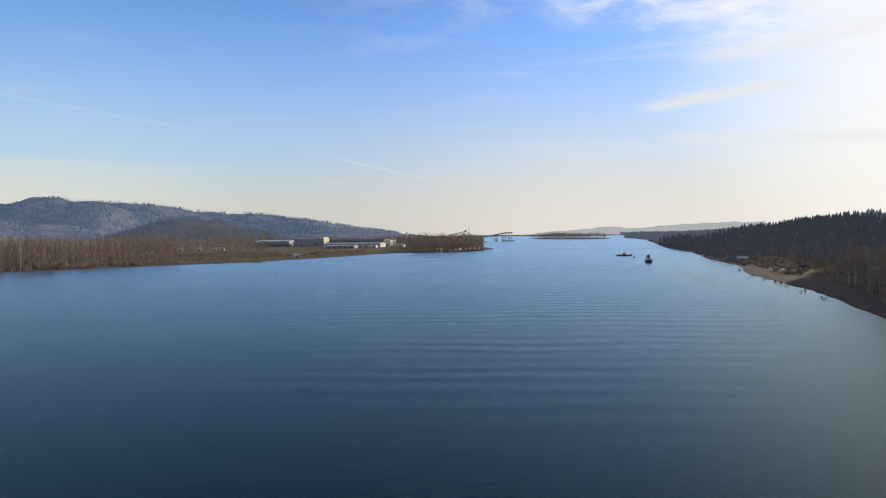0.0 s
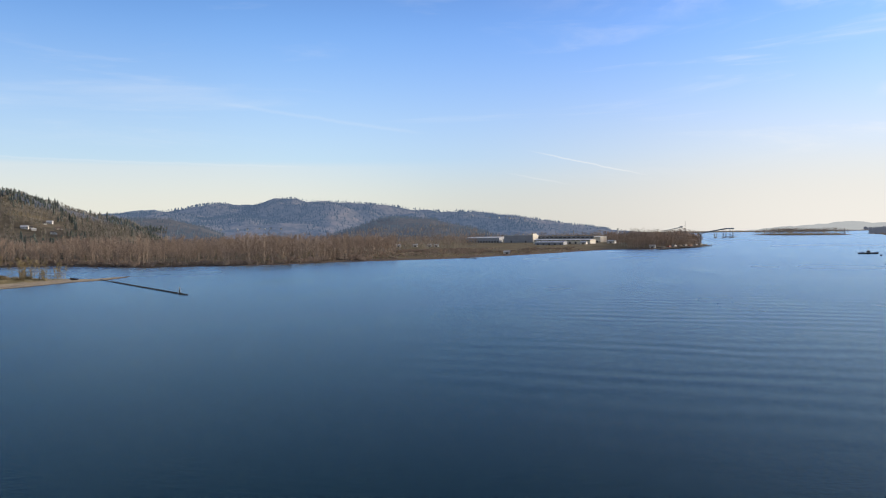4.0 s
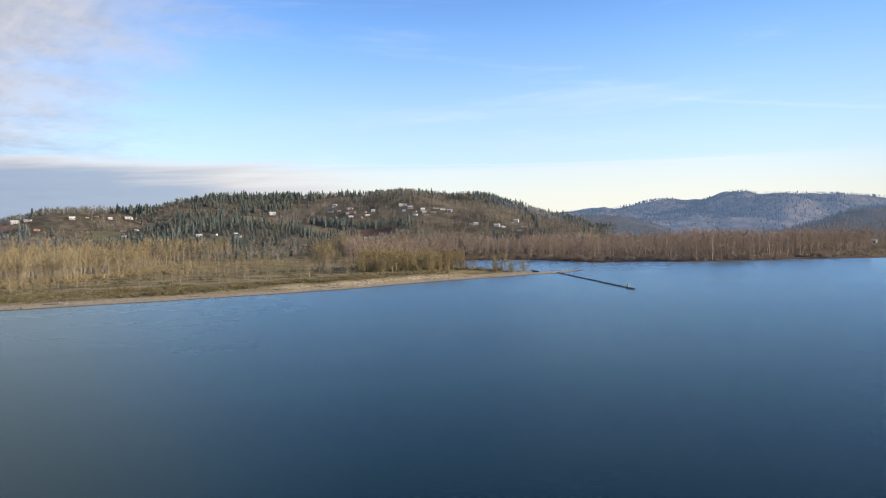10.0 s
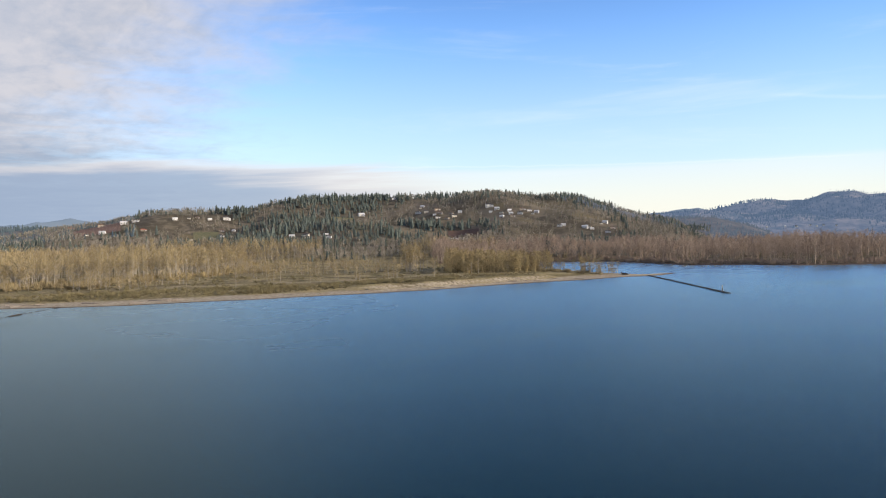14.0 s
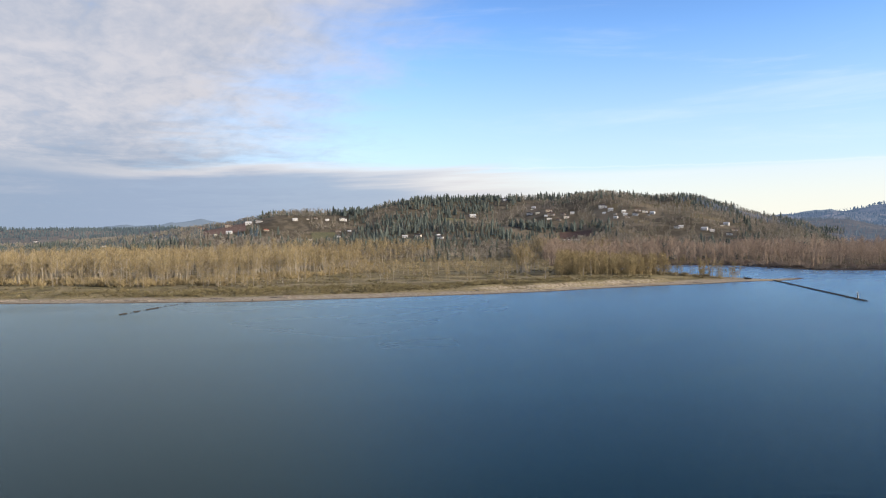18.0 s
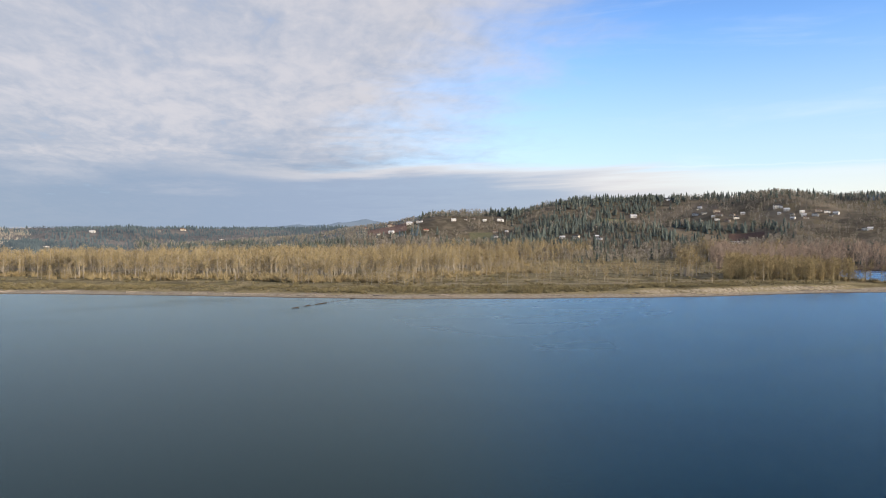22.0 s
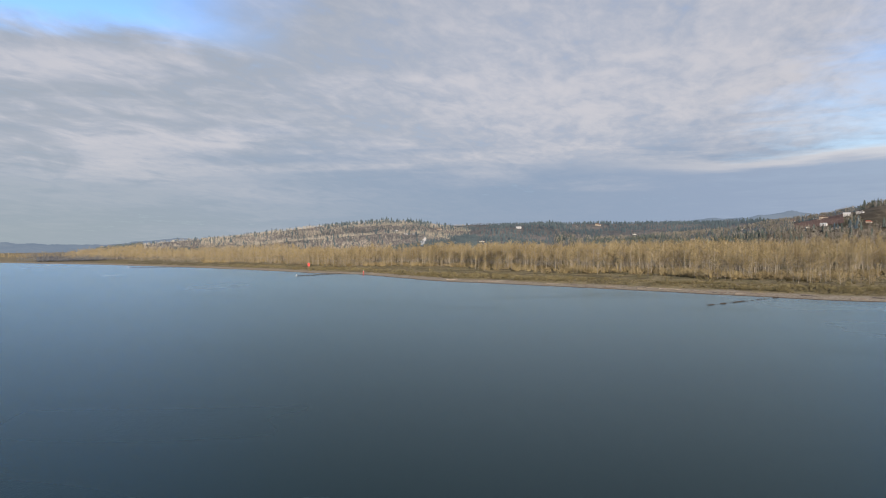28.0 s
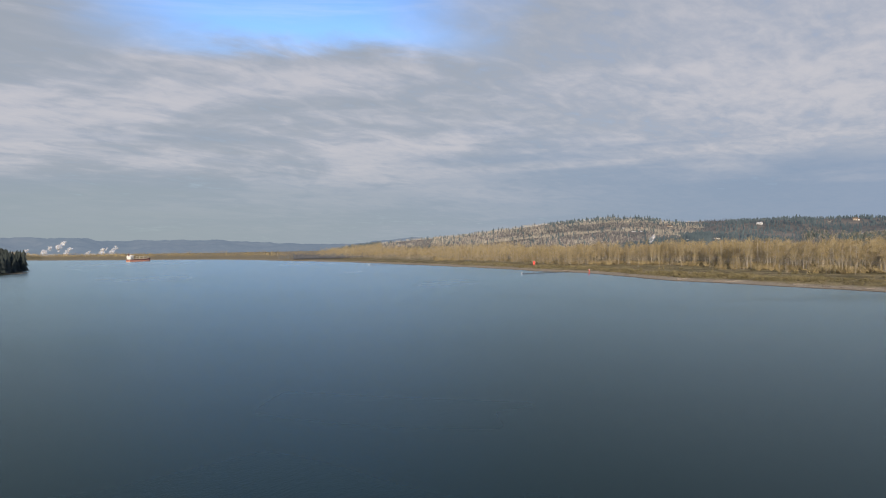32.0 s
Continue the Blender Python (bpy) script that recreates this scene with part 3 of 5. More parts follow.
def polar_sheet(name, azs, rs, height, mats, wrap=False):
    a, r = np.meshgrid(azs, rs, indexing="ij")
    x, y = -np.sin(np.radians(a)) * r, np.cos(np.radians(a)) * r
    v = np.stack([x, y, height(x, y, a, r)], -1).reshape(-1, 3)
    na, nr = a.shape
    i, j = np.meshgrid(np.arange(na if wrap else na - 1), np.arange(nr - 1), indexing="ij")
    i2 = (i + 1) % na
    q = np.stack([i * nr + j, i * nr + j + 1, i2 * nr + j + 1, i2 * nr + j], -1).reshape(-1, 4)
    return mesh_object(name, v, q, mats, smooth=True)


rings = np.concatenate([[0.5, 60, 120], np.arange(180, 480, 12), np.arange(480, 760, 5), np.arange(760, 1120, 8), np.arange(1120, 2000, 22), np.arange(2000, 4990, 60), [4985]])
spokes = np.concatenate([np.arange(-42, 166, 0.36), np.arange(166, 318, 2.5)])
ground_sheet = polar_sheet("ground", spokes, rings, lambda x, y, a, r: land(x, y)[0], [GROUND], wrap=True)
co = np.zeros(len(ground_sheet.data.vertices) * 3, np.float32)
ground_sheet.data.vertices.foreach_get("co", co)
gx, gy, _ = co.reshape(-1, 3).T
ga, gs = np.degrees(np.arctan2(-gx, gy)), inland(gx, gy, LEFT_LAND)
track = np.exp(-((gs - 57 - 7 * value_noise(gx, gy, 60, 51)) / 4.5) ** 2) + .8 * np.exp(-((gs - 105 - 16 * value_noise(gx, gy, 90, 52)) / 5.5) ** 2) * (ga > 56) * (ga < 82)
track = track * (ga > 55) * (ga < 118) * (np.hypot(gx, gy) < 1000) * ease(value_noise(gx, gy, 45, 53) * 1.2 + .9)
ground_sheet.data.attributes.new("track", "FLOAT", "POINT").data.foreach_set("value", np.clip(track, 0, 1).astype(np.float32))
# the opposite shore's mud, then the right bank's shade painted as dark ground
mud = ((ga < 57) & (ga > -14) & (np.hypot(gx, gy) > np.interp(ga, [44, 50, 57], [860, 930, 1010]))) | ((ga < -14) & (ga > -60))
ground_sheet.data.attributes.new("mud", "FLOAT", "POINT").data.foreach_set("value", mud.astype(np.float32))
tagged(ground_sheet, "river valley floor of pale sand, rough winter grass and brown wooded slopes", "ground", kind="structure")
tagged(polar_sheet("water", np.arange(0, 360, 6), np.array([0.5, 200, 800, 2000, 4988]), lambda x, y, a, r: r * 0.0, [WATER], wrap=True), "wide blue river with fine ripples and smooth current streaks", "river", kind="structure")


def backdrop(name, ranges, mat, a0, a1, label):
    azs, rs = np.arange(a0, a1, 0.3), np.linspace(ranges[0][0], ranges[0][1] + 40, 60)
    ob = polar_sheet(name, azs, rs, lambda x, y, a, r: hills(a, r, x, y, ranges, 0.55) + 6 * value_noise(x, y, 60, 8) + 4 * value_noise(x, y, 24, 9) - 7, [mat])
    return tagged(ob, label, "hills", kind="structure")


# far ridges, their haze painted as glow in the material
backdrop("backdrop_mountain", FAR_RANGES, FAR_WOOD, -4, 51, "blue-grey wooded mountain ridge with painted haze")
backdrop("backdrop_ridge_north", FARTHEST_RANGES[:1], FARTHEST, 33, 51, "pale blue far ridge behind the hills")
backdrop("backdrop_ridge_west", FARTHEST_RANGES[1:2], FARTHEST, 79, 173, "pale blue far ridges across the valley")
backdrop("backdrop_ridge_east", FARTHEST_RANGES[2:], FARTHEST_EAST, -25, -2, "pale hills with painted haze far down the river")

# sheets laid over the slopes to carry the painted haze
for name, mat, a0, a1, r0, r1, label in (("backdrop_foothill_east", FOOT_FLOOR, 10.5, 27.5, 2330, 3330, "wooded foothill with painted haze behind the mill"), ("backdrop_foothill_north", FOOT_FLOOR, 33, 47, 2100, 3030, "wooded foothill with painted haze beside the mountain"),
                                         ("backdrop_valley_side", VALLEY_FLOOR, 86, 139, 1880, 3380, "wooded side of the valley with painted haze")):
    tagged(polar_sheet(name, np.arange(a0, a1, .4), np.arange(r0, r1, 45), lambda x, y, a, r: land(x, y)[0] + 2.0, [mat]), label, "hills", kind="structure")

# ---- woods ----
rng = np.random.default_rng(7)


def blade(a, b, w, side):
    """A thin sliver from a to b."""
    a, b = np.array(a, float), np.array(b, float)
    c = np.cross(b - a, side)
    c = c / (np.linalg.norm(c) + 1e-6) * w * 0.5
    return [a - c, a + c, b]


def tube(points, radii, sides):
    v, f = [], []
    for k, (p, r) in enumerate(zip(points, radii)):
        for s in range(sides):
            t = 2 * math.pi * s / sides
            v.append((p[0] + r * math.cos(t), p[1] + r * math.sin(t), p[2]))
        if k:
            o = (k - 1) * sides
            for s in range(sides):
                s2 = (s + 1) % sides
                f += [(o + s, o + s2, o + sides + s2), (o + s, o + sides + s2, o + sides + s)]
    return v, f


def bare_tree(tall, limbs, twigs, width, spread, sides=5, seed=0, lean_build=False, low=.26):
    """A leafless poplar: leaning tapered trunk, rising limbs and a crown of fine twigs. Returns trunk and crown as (verts, tris)."""
    g = np.random.default_rng(seed)
    lean = g.normal(0, 0.04, 2) * tall
    path = [np.array([lean[0] * u * u + 0.25 * math.sin(5 * u + seed), lean[1] * u * u, tall * 0.86 * u]) for u in (0, .25, .5, .75, 1)]
    if lean_build:
        tv, tf = tube([path[0], path[4]], [tall * .011, tall * .003], sides)
    else:
        tv, tf = tube(path, [tall * .014 * k for k in (1.25, .9, .68, .42, .12)], sides)
    cv, tips = [], []
    for k in range(limbs):
        u = g.uniform(low, .92)
        base = np.array([np.interp(u, (0, .25, .5, .75, 1), [q[c] for q in path]) for c in range(3)])
        t = g.uniform(0, 2 * math.pi)
        reach = spread * tall * (1.1 - .75 * u) * g.uniform(.6, 1.1)
        tip = base + np.array([math.cos(t) * reach, math.sin(t) * reach, tall * g.uniform(.08, .24) * (1.15 - .5 * u)])
        tip[2] = min(tip[2], tall)
        tips.append((base, tip))
        if lean_build:
            continue
        bv, bf = tube([base, (base * .5 + tip * .5) + (0, 0, -.02 * tall), tip], [tall * .0058, tall * .004, tall * .0012], 3)
        tf += [tuple(i + len(tv) for i in f) for f in bf]
        tv += bv
    for k in range(twigs):
        base, tip = tips[g.integers(len(tips))]
        a = base + (tip - base) * g.uniform(.25, 1.0) + g.normal(0, .012 * tall, 3)
        out = np.array([g.normal(0, 1), g.normal(0, 1), g.uniform(-.1, 1.7)])
        b = a + out / np.linalg.norm(out) * tall * g.uniform(.06, .15)
        cv += blade(a, b, width * g.uniform(.6, 1.4), g.normal(0, 1, 3))
    return (np.array(tv), np.array(tf)), (np.array(cv), np.arange(len(cv)).reshape(-1, 3))


def fir_tree(tall, tiers, spikes, seed=0):
    """A fir: bare stem foot and drooping, ragged tiers of boughs."""
    g = np.random.default_rng(seed)
    if tiers > 5:
        tv, tf = tube([(0, 0, 0), (0, 0, tall * .5), (0, 0, tall * .97)], [tall * .013, tall * .008, .03], 4)
    else:
        tv, tf = tube([(0, 0, 0), (0, 0, tall * .6)], [tall * .013, tall * .006], 3)
    cv, cf = [], []
    for k in range(tiers):
        u = k / tiers
        z0 = tall * (.10 + .86 * u)
        w = tall * (.17 if tiers > 5 else .245) * (1 - u) ** .75 + tall * .012
        top = len(cv)
        cv.append((g.normal(0, .01) * tall, g.normal(0, .01) * tall, min(tall, z0 + tall * (.95 / tiers + .10))))
        for s in range(spikes * 2):
            t = math.pi * (s + g.uniform(-.3, .3)) / spikes
            q = w * (g.uniform(.85, 1.25) if s % 2 else g.uniform(.55, .8))
            cv.append((math.cos(t) * q, math.sin(t) * q, z0 - w * (.25 if s % 2 else -.05) * g.uniform(.6, 1.3)))
        n = spikes * 2
        cf += [(top, top + 1 + s, top + 1 + (s + 1) % n) for s in range(n)]
    return (np.array(tv), np.array(tf)), (np.array(cv), np.array(cf))


def shrub(size, blades, width, seed=0):
    g = np.random.default_rng(seed)
    cv = []
    for k in range(blades):
        a = np.array([g.normal(0, .25), g.normal(0, .25), g.uniform(0, .25)]) * size
        d = np.array([g.normal(0, .7), g.normal(0, .7), g.uniform(.4, 1.4)])
        cv += blade(a, a + d / np.linalg.norm(d) * size * g.uniform(.4, 1.0), width * g.uniform(.6, 1.5), g.normal(0, 1, 3))
    return (np.zeros((0, 3)), np.zeros((0, 3), int)), (np.array(cv), np.arange(len(cv)).reshape(-1, 3))


def spread(n, a0, a1, r0, r1, keep=None):
    """n places over a sector of the ground, thinned by keep(az, r, x, y, inland)."""
    a, r = rng.uniform(a0, a1, n), np.sqrt(rng.uniform(r0 * r0, r1 * r1, n))
    x, y = -np.sin(np.radians(a)) * r, np.cos(np.radians(a)) * r
    z, s = land(x, y)
    ok = (s > 4) & (keep(a, r, x, y, s) if keep else True)
    return np.stack([x, y, z], -1)[ok]


def along(n, a0, a1, s0, s1, keep=None):
    """n places in a strip along the near bank, s0 to s1 metres back from its water."""
    a, s = rng.uniform(a0, a1, n), rng.uniform(s0, s1, n)
    shore_a, shore_r = np.array(BANK).T
    r = np.interp(a, shore_a, shore_r) + s / np.interp(a, [40, 60, 90, 110, 120, 130], [.8, .95, .95, .7, .6, .5])
    x, y = -np.sin(np.radians(a)) * r, np.cos(np.radians(a)) * r
    z, inl = land(x, y)
    ok = (inl > 4) & (keep(a, r, x, y, inl) if keep else True)
    return np.stack([x, y, z], -1)[ok]


def grow(name, kinds, spots, mats, scale=(.8, 1.15), label="", category="woods"):
    """One sheet of woods: every spot gets one of the kinds, turned and scaled."""
    vs, ts, ss, tints, count = [], [], [], [], 0
    which = rng.integers(len(kinds), size=len(spots))
    for k, parts in enumerate(kinds):
        p = spots[which == k]
        if not len(p):
            continue
        turn, size = rng.uniform(0, 2 * math.pi, len(p)), rng.uniform(*scale, len(p)) * (1 + .26 * value_noise(p[:, 0], p[:, 1], 55, 77))
        tone = rng.uniform(0, 1, len(p))
        c, s = np.cos(turn), np.sin(turn)
        for slot, (v, f) in enumerate(parts):
            if not len(v):
                continue
            x = (v[None, :, 0] * c[:, None] - v[None, :, 1] * s[:, None]) * size[:, None] + p[:, :1]
            y = (v[None, :, 0] * s[:, None] + v[None, :, 1] * c[:, None]) * size[:, None] + p[:, 1:2]
            z = v[None, :, 2] * size[:, None] + p[:, 2:] - 0.15
            vs.append(np.stack([x, y, z], -1).reshape(-1, 3))
            ts.append((f[None] + (np.arange(len(p)) * len(v))[:, None, None] + count).reshape(-1, 3))
            ss.append(np.full(len(p) * len(f), slot))
            tints.append(np.repeat(tone, len(v)))
            count += len(p) * len(v)
    ob = mesh_object(name, np.concatenate(vs), np.concatenate(ts), mats, np.concatenate(ss), np.concatenate(tints))
    return tagged(ob, label, category, kind="stuff")



# Houses, by bearing, height angle and width.
HILL_TOP_HOUSES = [(61.01, 3.29, 14), (56.37, 3.37, 14), (55.80, 3.32, 12), (58.69, 2.54, 14), (57.59, 2.25, 13), (53.51, 2.42, 20), (52.85, 2.23, 18), (52.51, 1.91, 14), (51.88, 2.07, 14), (51.67, 1.62, 12), (51.10, 1.83, 14), (49.77, 1.88, 16), (56.19, 1.73, 20), (55.74, 2.03, 14), (57.43, 1.94, 20), (59.06, 2.02, 15), (63.45, 1.93, 22),
                   (58.80, 2.43, 12), (57.75, 1.89, 11), (56.50, 1.95, 14), (57.54, 1.66, 12), (51.76, 1.84, 15), (50.07, 1.80, 11), (52.47, 1.61, 14), (50.91, 2.11, 15), (48.09, 0.77, 12), (46.10, 0.62, 18), (44.87, 0.87, 11), (45.57, 0.49, 12), (67.68, 0.30, 11), (66.08, 0.32, 14), (60.93, 3.18, 12), (58.38, 2.12, 18), (53.34, 2.01, 11), (56.84, 1.56, 14), (50.37, 2.02, 12)]
HILL_FOOT_HOUSES = [(47.74, 0.82, 14), (45.75, 0.63, 14), (44.58, 0.95, 16), (44.08, 0.50, 12), (44.43, 0.21, 12), (68.79, 0.43, 15), (67.78, 0.41, 24), (66.21, 0.46, 14), (74.02, 0.93, 14), (74.03, 0.51, 14), (73.10, 0.95, 11), (76.12, 0.35, 10)]
ORCHARD_HOUSES = [(84.18, 1.58, 18), (83.25, 1.73, 12), (82.63, 1.68, 16), (82.21, 1.40, 24), (80.70, 1.58, 26), (79.97, 1.73, 20), (79.37, 2.20, 18), (77.23, 1.85, 20), (76.27, 1.92, 14), (75.69, 1.96, 12), (74.79, 1.82, 16), (73.64, 1.81, 22), (79.44, 1.07, 14), (82.12, 0.92, 22), (83.10, 0.82, 14), (85.97, 1.07, 20)]
VALLEY_HOUSES = [(113.31, 0.92, 14), (112.58, 0.65, 14), (112.04, 0.89, 18), (111.98, 0.65, 10), (110.53, 1.04, 12), (109.97, 0.97, 26), (108.67, -0.03, 12), (106.66, -0.00, 18), (105.76, 0.07, 14), (103.73, 1.01, 28), (99.28, 1.13, 18), (97.72, 1.17, 30), (97.22, 0.23, 14), (95.00, 0.43, 18), (95.34, 0.30, 12), (90.70, -0.03, 18), (87.50, 0.70, 30)]
HOUSES = []
for k, (az, el, w) in enumerate(HILL_TOP_HOUSES + HILL_FOOT_HOUSES):
    HOUSES.append((az, sight(az, el - .06), w * 1.15, (0, 1, 3, 1, 2)[k % 5]))
for k, (az, el, w) in enumerate(ORCHARD_HOUSES + VALLEY_HOUSES):
    HOUSES.append((az, sight(az, el - .05, 1000 if az < 87 else 1500), w * .95, (4, 1, 3, 2, 1, 0)[k % 6]))
FIELDS = [("ploughed_field", (54.3, 56.7, -.02, .50), "TILLED", "dark brown ploughed field on the hillside"),
          ("orchard_field", (80.9, 84.0, .85, 1.35), "ORCHARD", "russet orchard ground below the houses"),
          ("pasture", (74.2, 76.0, .32, .58), "PASTURE", "green pasture on the lower slope"),
          ("pasture_upper", (64.0, 65.8, 1.5, 1.76), "PASTURE", "pale grassy clearing below a house")]


def open_ground(x, y):
    """Where the slopes are kept free of trees: round the houses and on the fields."""
    az, r = np.degrees(np.arctan2(-x, y)), np.hypot(x, y)
    free = np.zeros(x.shape, bool)
    for a, q, w, _ in HOUSES:
        free |= (np.abs(np.radians(az - a)) * q < w * .75) & (r > q - np.where(az < 64, 110, 65)) & (r < q + 10)
    for _, (a0, a1, e0, e1), _, _ in FIELDS:
        mid = (a0 + a1) / 2
        r0, r1 = sight(mid, e0), sight(mid, e1)
        free |= (az > a0) & (az < a1) & (r > r0 - 40) & (r < max(r1, r0 + 60))
    return free


TALL = [bare_tree(27, 14, 430, .105, .21 + .015 * k, 5, k) for k in range(5)]
BACK = [bare_tree(31, 10, 170, .19, .21, 3, 20 + k, True) for k in range(4)]
THIN = [bare_tree(26, 7, 44, .46, .22, 3, 30 + k, True) for k in range(4)]
ROUND = [bare_tree(17, 8, 34, .85, .27, 3, 40 + k, True) for k in range(4)]
TUFTS = [bare_tree(15, 6, 16, 1.25, .30, 3, 50 + k, True) for k in range(4)]
FIRS = [fir_tree(30, 9, 7, k) for k in range(4)]
SMALL_FIRS = [fir_tree(25, 4, 5, 10 + k) for k in range(4)]
TINY_FIRS = [fir_tree(22, 3, 4, 15 + k) for k in range(3)]
SHRUBS = [shrub(3.2, 60, .30, k) for k in range(4)]
BUSHY = [bare_tree(12, 14, 170, .17, .36, 4, 70 + k, low=.06) for k in range(4)]
BRUSH = [shrub(2.0, 26, .28, 6 + k) for k in range(4)]


def flat_front(a):
    """How far the first trees stand back from the near bank's water."""
    return np.interp(a, [40, 46, 50, 55, 58, 60, 61.5, 66, 67.5, 72, 75, 80, 82.5, 88, 92, 100, 110, 116, 125, 130, 134, 138, 141, 145, 160],
                     [60, 95, 120, 185, 190, 230, 430, 430, 300, 280, 215, 195, 115, 100, 110, 112, 110, 90, 75, 85, 150, 240, 330, 330, 330])


def near_woods(a, r, x, y, s):
    n = value_noise(x, y, 70, 11)
    return (s > flat_front(a) + 26 * n + 30) & (r < 1500)


grow("riverside_cottonwood_wood", TALL, along(3600, 53, 126, 90, 620, lambda a, r, x, y, s: near_woods(a, r, x, y, s) & (s < flat_front(a) + 165)), [BARK, TWIGS], (.5, 1.1),
     "bare golden-brown cottonwood wood on the flat behind the beach")
grow("deep_cottonwood_wood", BACK, spread(7200, 53, 120, 690, 1380, lambda a, r, x, y, s: near_woods(a, r, x, y, s) & ((s > flat_front(a) + 110) | ((r > 880) & (s > flat_front(a) + 10)))), [BARK, TWIGS], (.60, 1.08),
     "dense bare brown wood filling the flood plain")
grow("meadow_edge_wood", TALL, along(560, 54.6, 60.2, 150, 330, lambda a, r, x, y, s: (s > 165) & (value_noise(x, y, 60, 17) > -.35)), [BARK, TWIGS], (.6, 1.0),
     "dense stand of bare cottonwoods at the end of the meadow")
grow("far_bank_cottonwood_wood", THIN, np.concatenate([spread(5200, 116, 133, 900, 2100, lambda a, r, x, y, s: (s > flat_front(a)) & (s < 620)), spread(5200, 132, 139, 1500, 3000, lambda a, r, x, y, s: (rng.uniform(0, 1, a.shape) < ease((138.5 - a) / 4.5) ** 2) & (s > flat_front(a)) & (s < flat_front(a) + 420))]), [BARK, TWIGS], (.55, 1.05),
     "golden bare cottonwoods along the far reach of the bank")
SPIT = [bare_tree(21, 13, 230, .17, .25, 4, 90 + k, low=.07) for k in range(4)]
grow("spit_wood", SPIT, spread(1900, 43.5, 57, 680, 960, lambda a, r, x, y, s: (s > np.interp(a, [44, 50, 57], [22, 58, 105])) & (value_noise(x, y, 40, 12) > -.50)), [TWIGS, TWIGS], (.45, 1.15),
     "bare brown trees on the root of the sand spit")
grow("opposite_shore_wood", BACK, spread(3600, 20, 58, 860, 1360, lambda a, r, x, y, s: (r > 860) & (s > np.interp(a, [20, 24, 30, 44, 58], [120, 30, 7, 6, 6]) + 5 * value_noise(x, y, 30, 13)) & ((r > 980) | (a < 44))), [RED_TWIGS, RED_TWIGS], (.50, 1.10),
     "tall bare reddish-brown cottonwoods lining the opposite shore")
grow("mill_side_wood", THIN, spread(4000, -3.4, 24, 1250, 2900, lambda a, r, x, y, s: (((a < 3.2) & (s > 12) & (r < 1750)) | ((a >= 3) & (r > 2030) & (r < 2500)) | ((a > 13.6) & (r > 1250) & (s > 200)))), [BARK, RED_TWIGS], (.45, 1.05),
     "bare brown trees round the riverside mill")
grow("island_wood", THIN, spread(1500, -13.2, -6.2, 2700, 3250, lambda a, r, x, y, s: s > 8), [BARK, RED_TWIGS], (.75, .95), "low bare wood on the river island")
grow("right_bank_bare_wood", BACK, spread(1300, -50, -26.2, 270, 620, lambda a, r, x, y, s: (s > np.interp(a, [-32, -29, -27, -26], [16, 26, 44, 70]) + 7 * value_noise(x, y, 30, 14)) & (s < 110)), [BARK, RED_TWIGS], (.55, .95),
     "bare brown trees above the shaded beach")


def fir_mask(x, y, bias):
    return .75 * value_noise(x, y, 210, 21) + .6 * value_noise(x, y, 85, 22) + bias + rng.normal(0, .26, x.shape)


# forest on the backlit bank, its shade painted into the needles
grow("shade_painted_fir_forest", SMALL_FIRS, spread(4600, -46, -16.3, 340, 1800, lambda a, r, x, y, s: (s > np.interp(a, [-40, -26, -22, -19, -16], [85, 85, 12, 4, 4])) & (s < 420)), [SHADE_NEEDLES, SHADE_NEEDLES], (.35, .82),
     "fir forest on the steep bank, its shade painted dark")
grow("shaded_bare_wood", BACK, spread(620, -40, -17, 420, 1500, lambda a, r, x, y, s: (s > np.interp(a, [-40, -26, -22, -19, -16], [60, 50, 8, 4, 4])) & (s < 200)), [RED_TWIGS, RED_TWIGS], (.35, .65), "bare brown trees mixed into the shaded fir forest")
# firs behind the beach, carried on unseen to the right to shade it
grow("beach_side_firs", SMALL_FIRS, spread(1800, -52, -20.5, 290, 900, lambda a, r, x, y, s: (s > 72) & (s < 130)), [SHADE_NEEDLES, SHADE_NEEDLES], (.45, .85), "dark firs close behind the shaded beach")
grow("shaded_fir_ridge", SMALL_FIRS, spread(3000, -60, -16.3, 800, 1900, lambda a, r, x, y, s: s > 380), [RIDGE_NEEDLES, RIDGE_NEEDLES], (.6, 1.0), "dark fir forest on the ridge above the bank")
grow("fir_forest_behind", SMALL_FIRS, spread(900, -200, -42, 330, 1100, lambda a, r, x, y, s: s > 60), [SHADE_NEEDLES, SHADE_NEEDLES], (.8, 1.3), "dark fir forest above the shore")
grow("bluff_firs", SMALL_FIRS, spread(1500, 156, 166, 1250, 1900, lambda a, r, x, y, s: s > 3), [DEEP_NEEDLES, DEEP_NEEDLES], (.85, 1.45), "dark firs crowding a wooded bluff")
grow("far_fir_shore", TINY_FIRS, spread(6000, -24, -13.6, 1700, 4700, lambda a, r, x, y, s: (s > 6) & (s < 900)), [RIDGE_NEEDLES, RIDGE_NEEDLES], (.35, .85), "dark firs along the far shore")
hill_spots = spread(30000, 37, 101, 1180, 2650, lambda a, r, x, y, s: r > 1180 + 90 * value_noise(x, y, 160, 23))
hx, hy, hz = hill_spots.T
haz = np.degrees(np.arctan2(-hx, hy))
conifer = fir_mask(hx, hy, np.interp(haz, [37, 42, 45, 50, 57, 61, 66, 72, 77, 80, 86, 92, 100], [.25, .15, -.10, -.15, -.10, .10, .28, .28, .12, -.30, -.25, .20, .15]) + .28 * ease((hz - 105) / 40) * (haz < 74)) > .24
clear = (value_noise(hx, hy, 120, 24) > np.interp(haz, [37, 60, 78, 100], [.80, .74, .70, .6])) | open_ground(hx, hy)
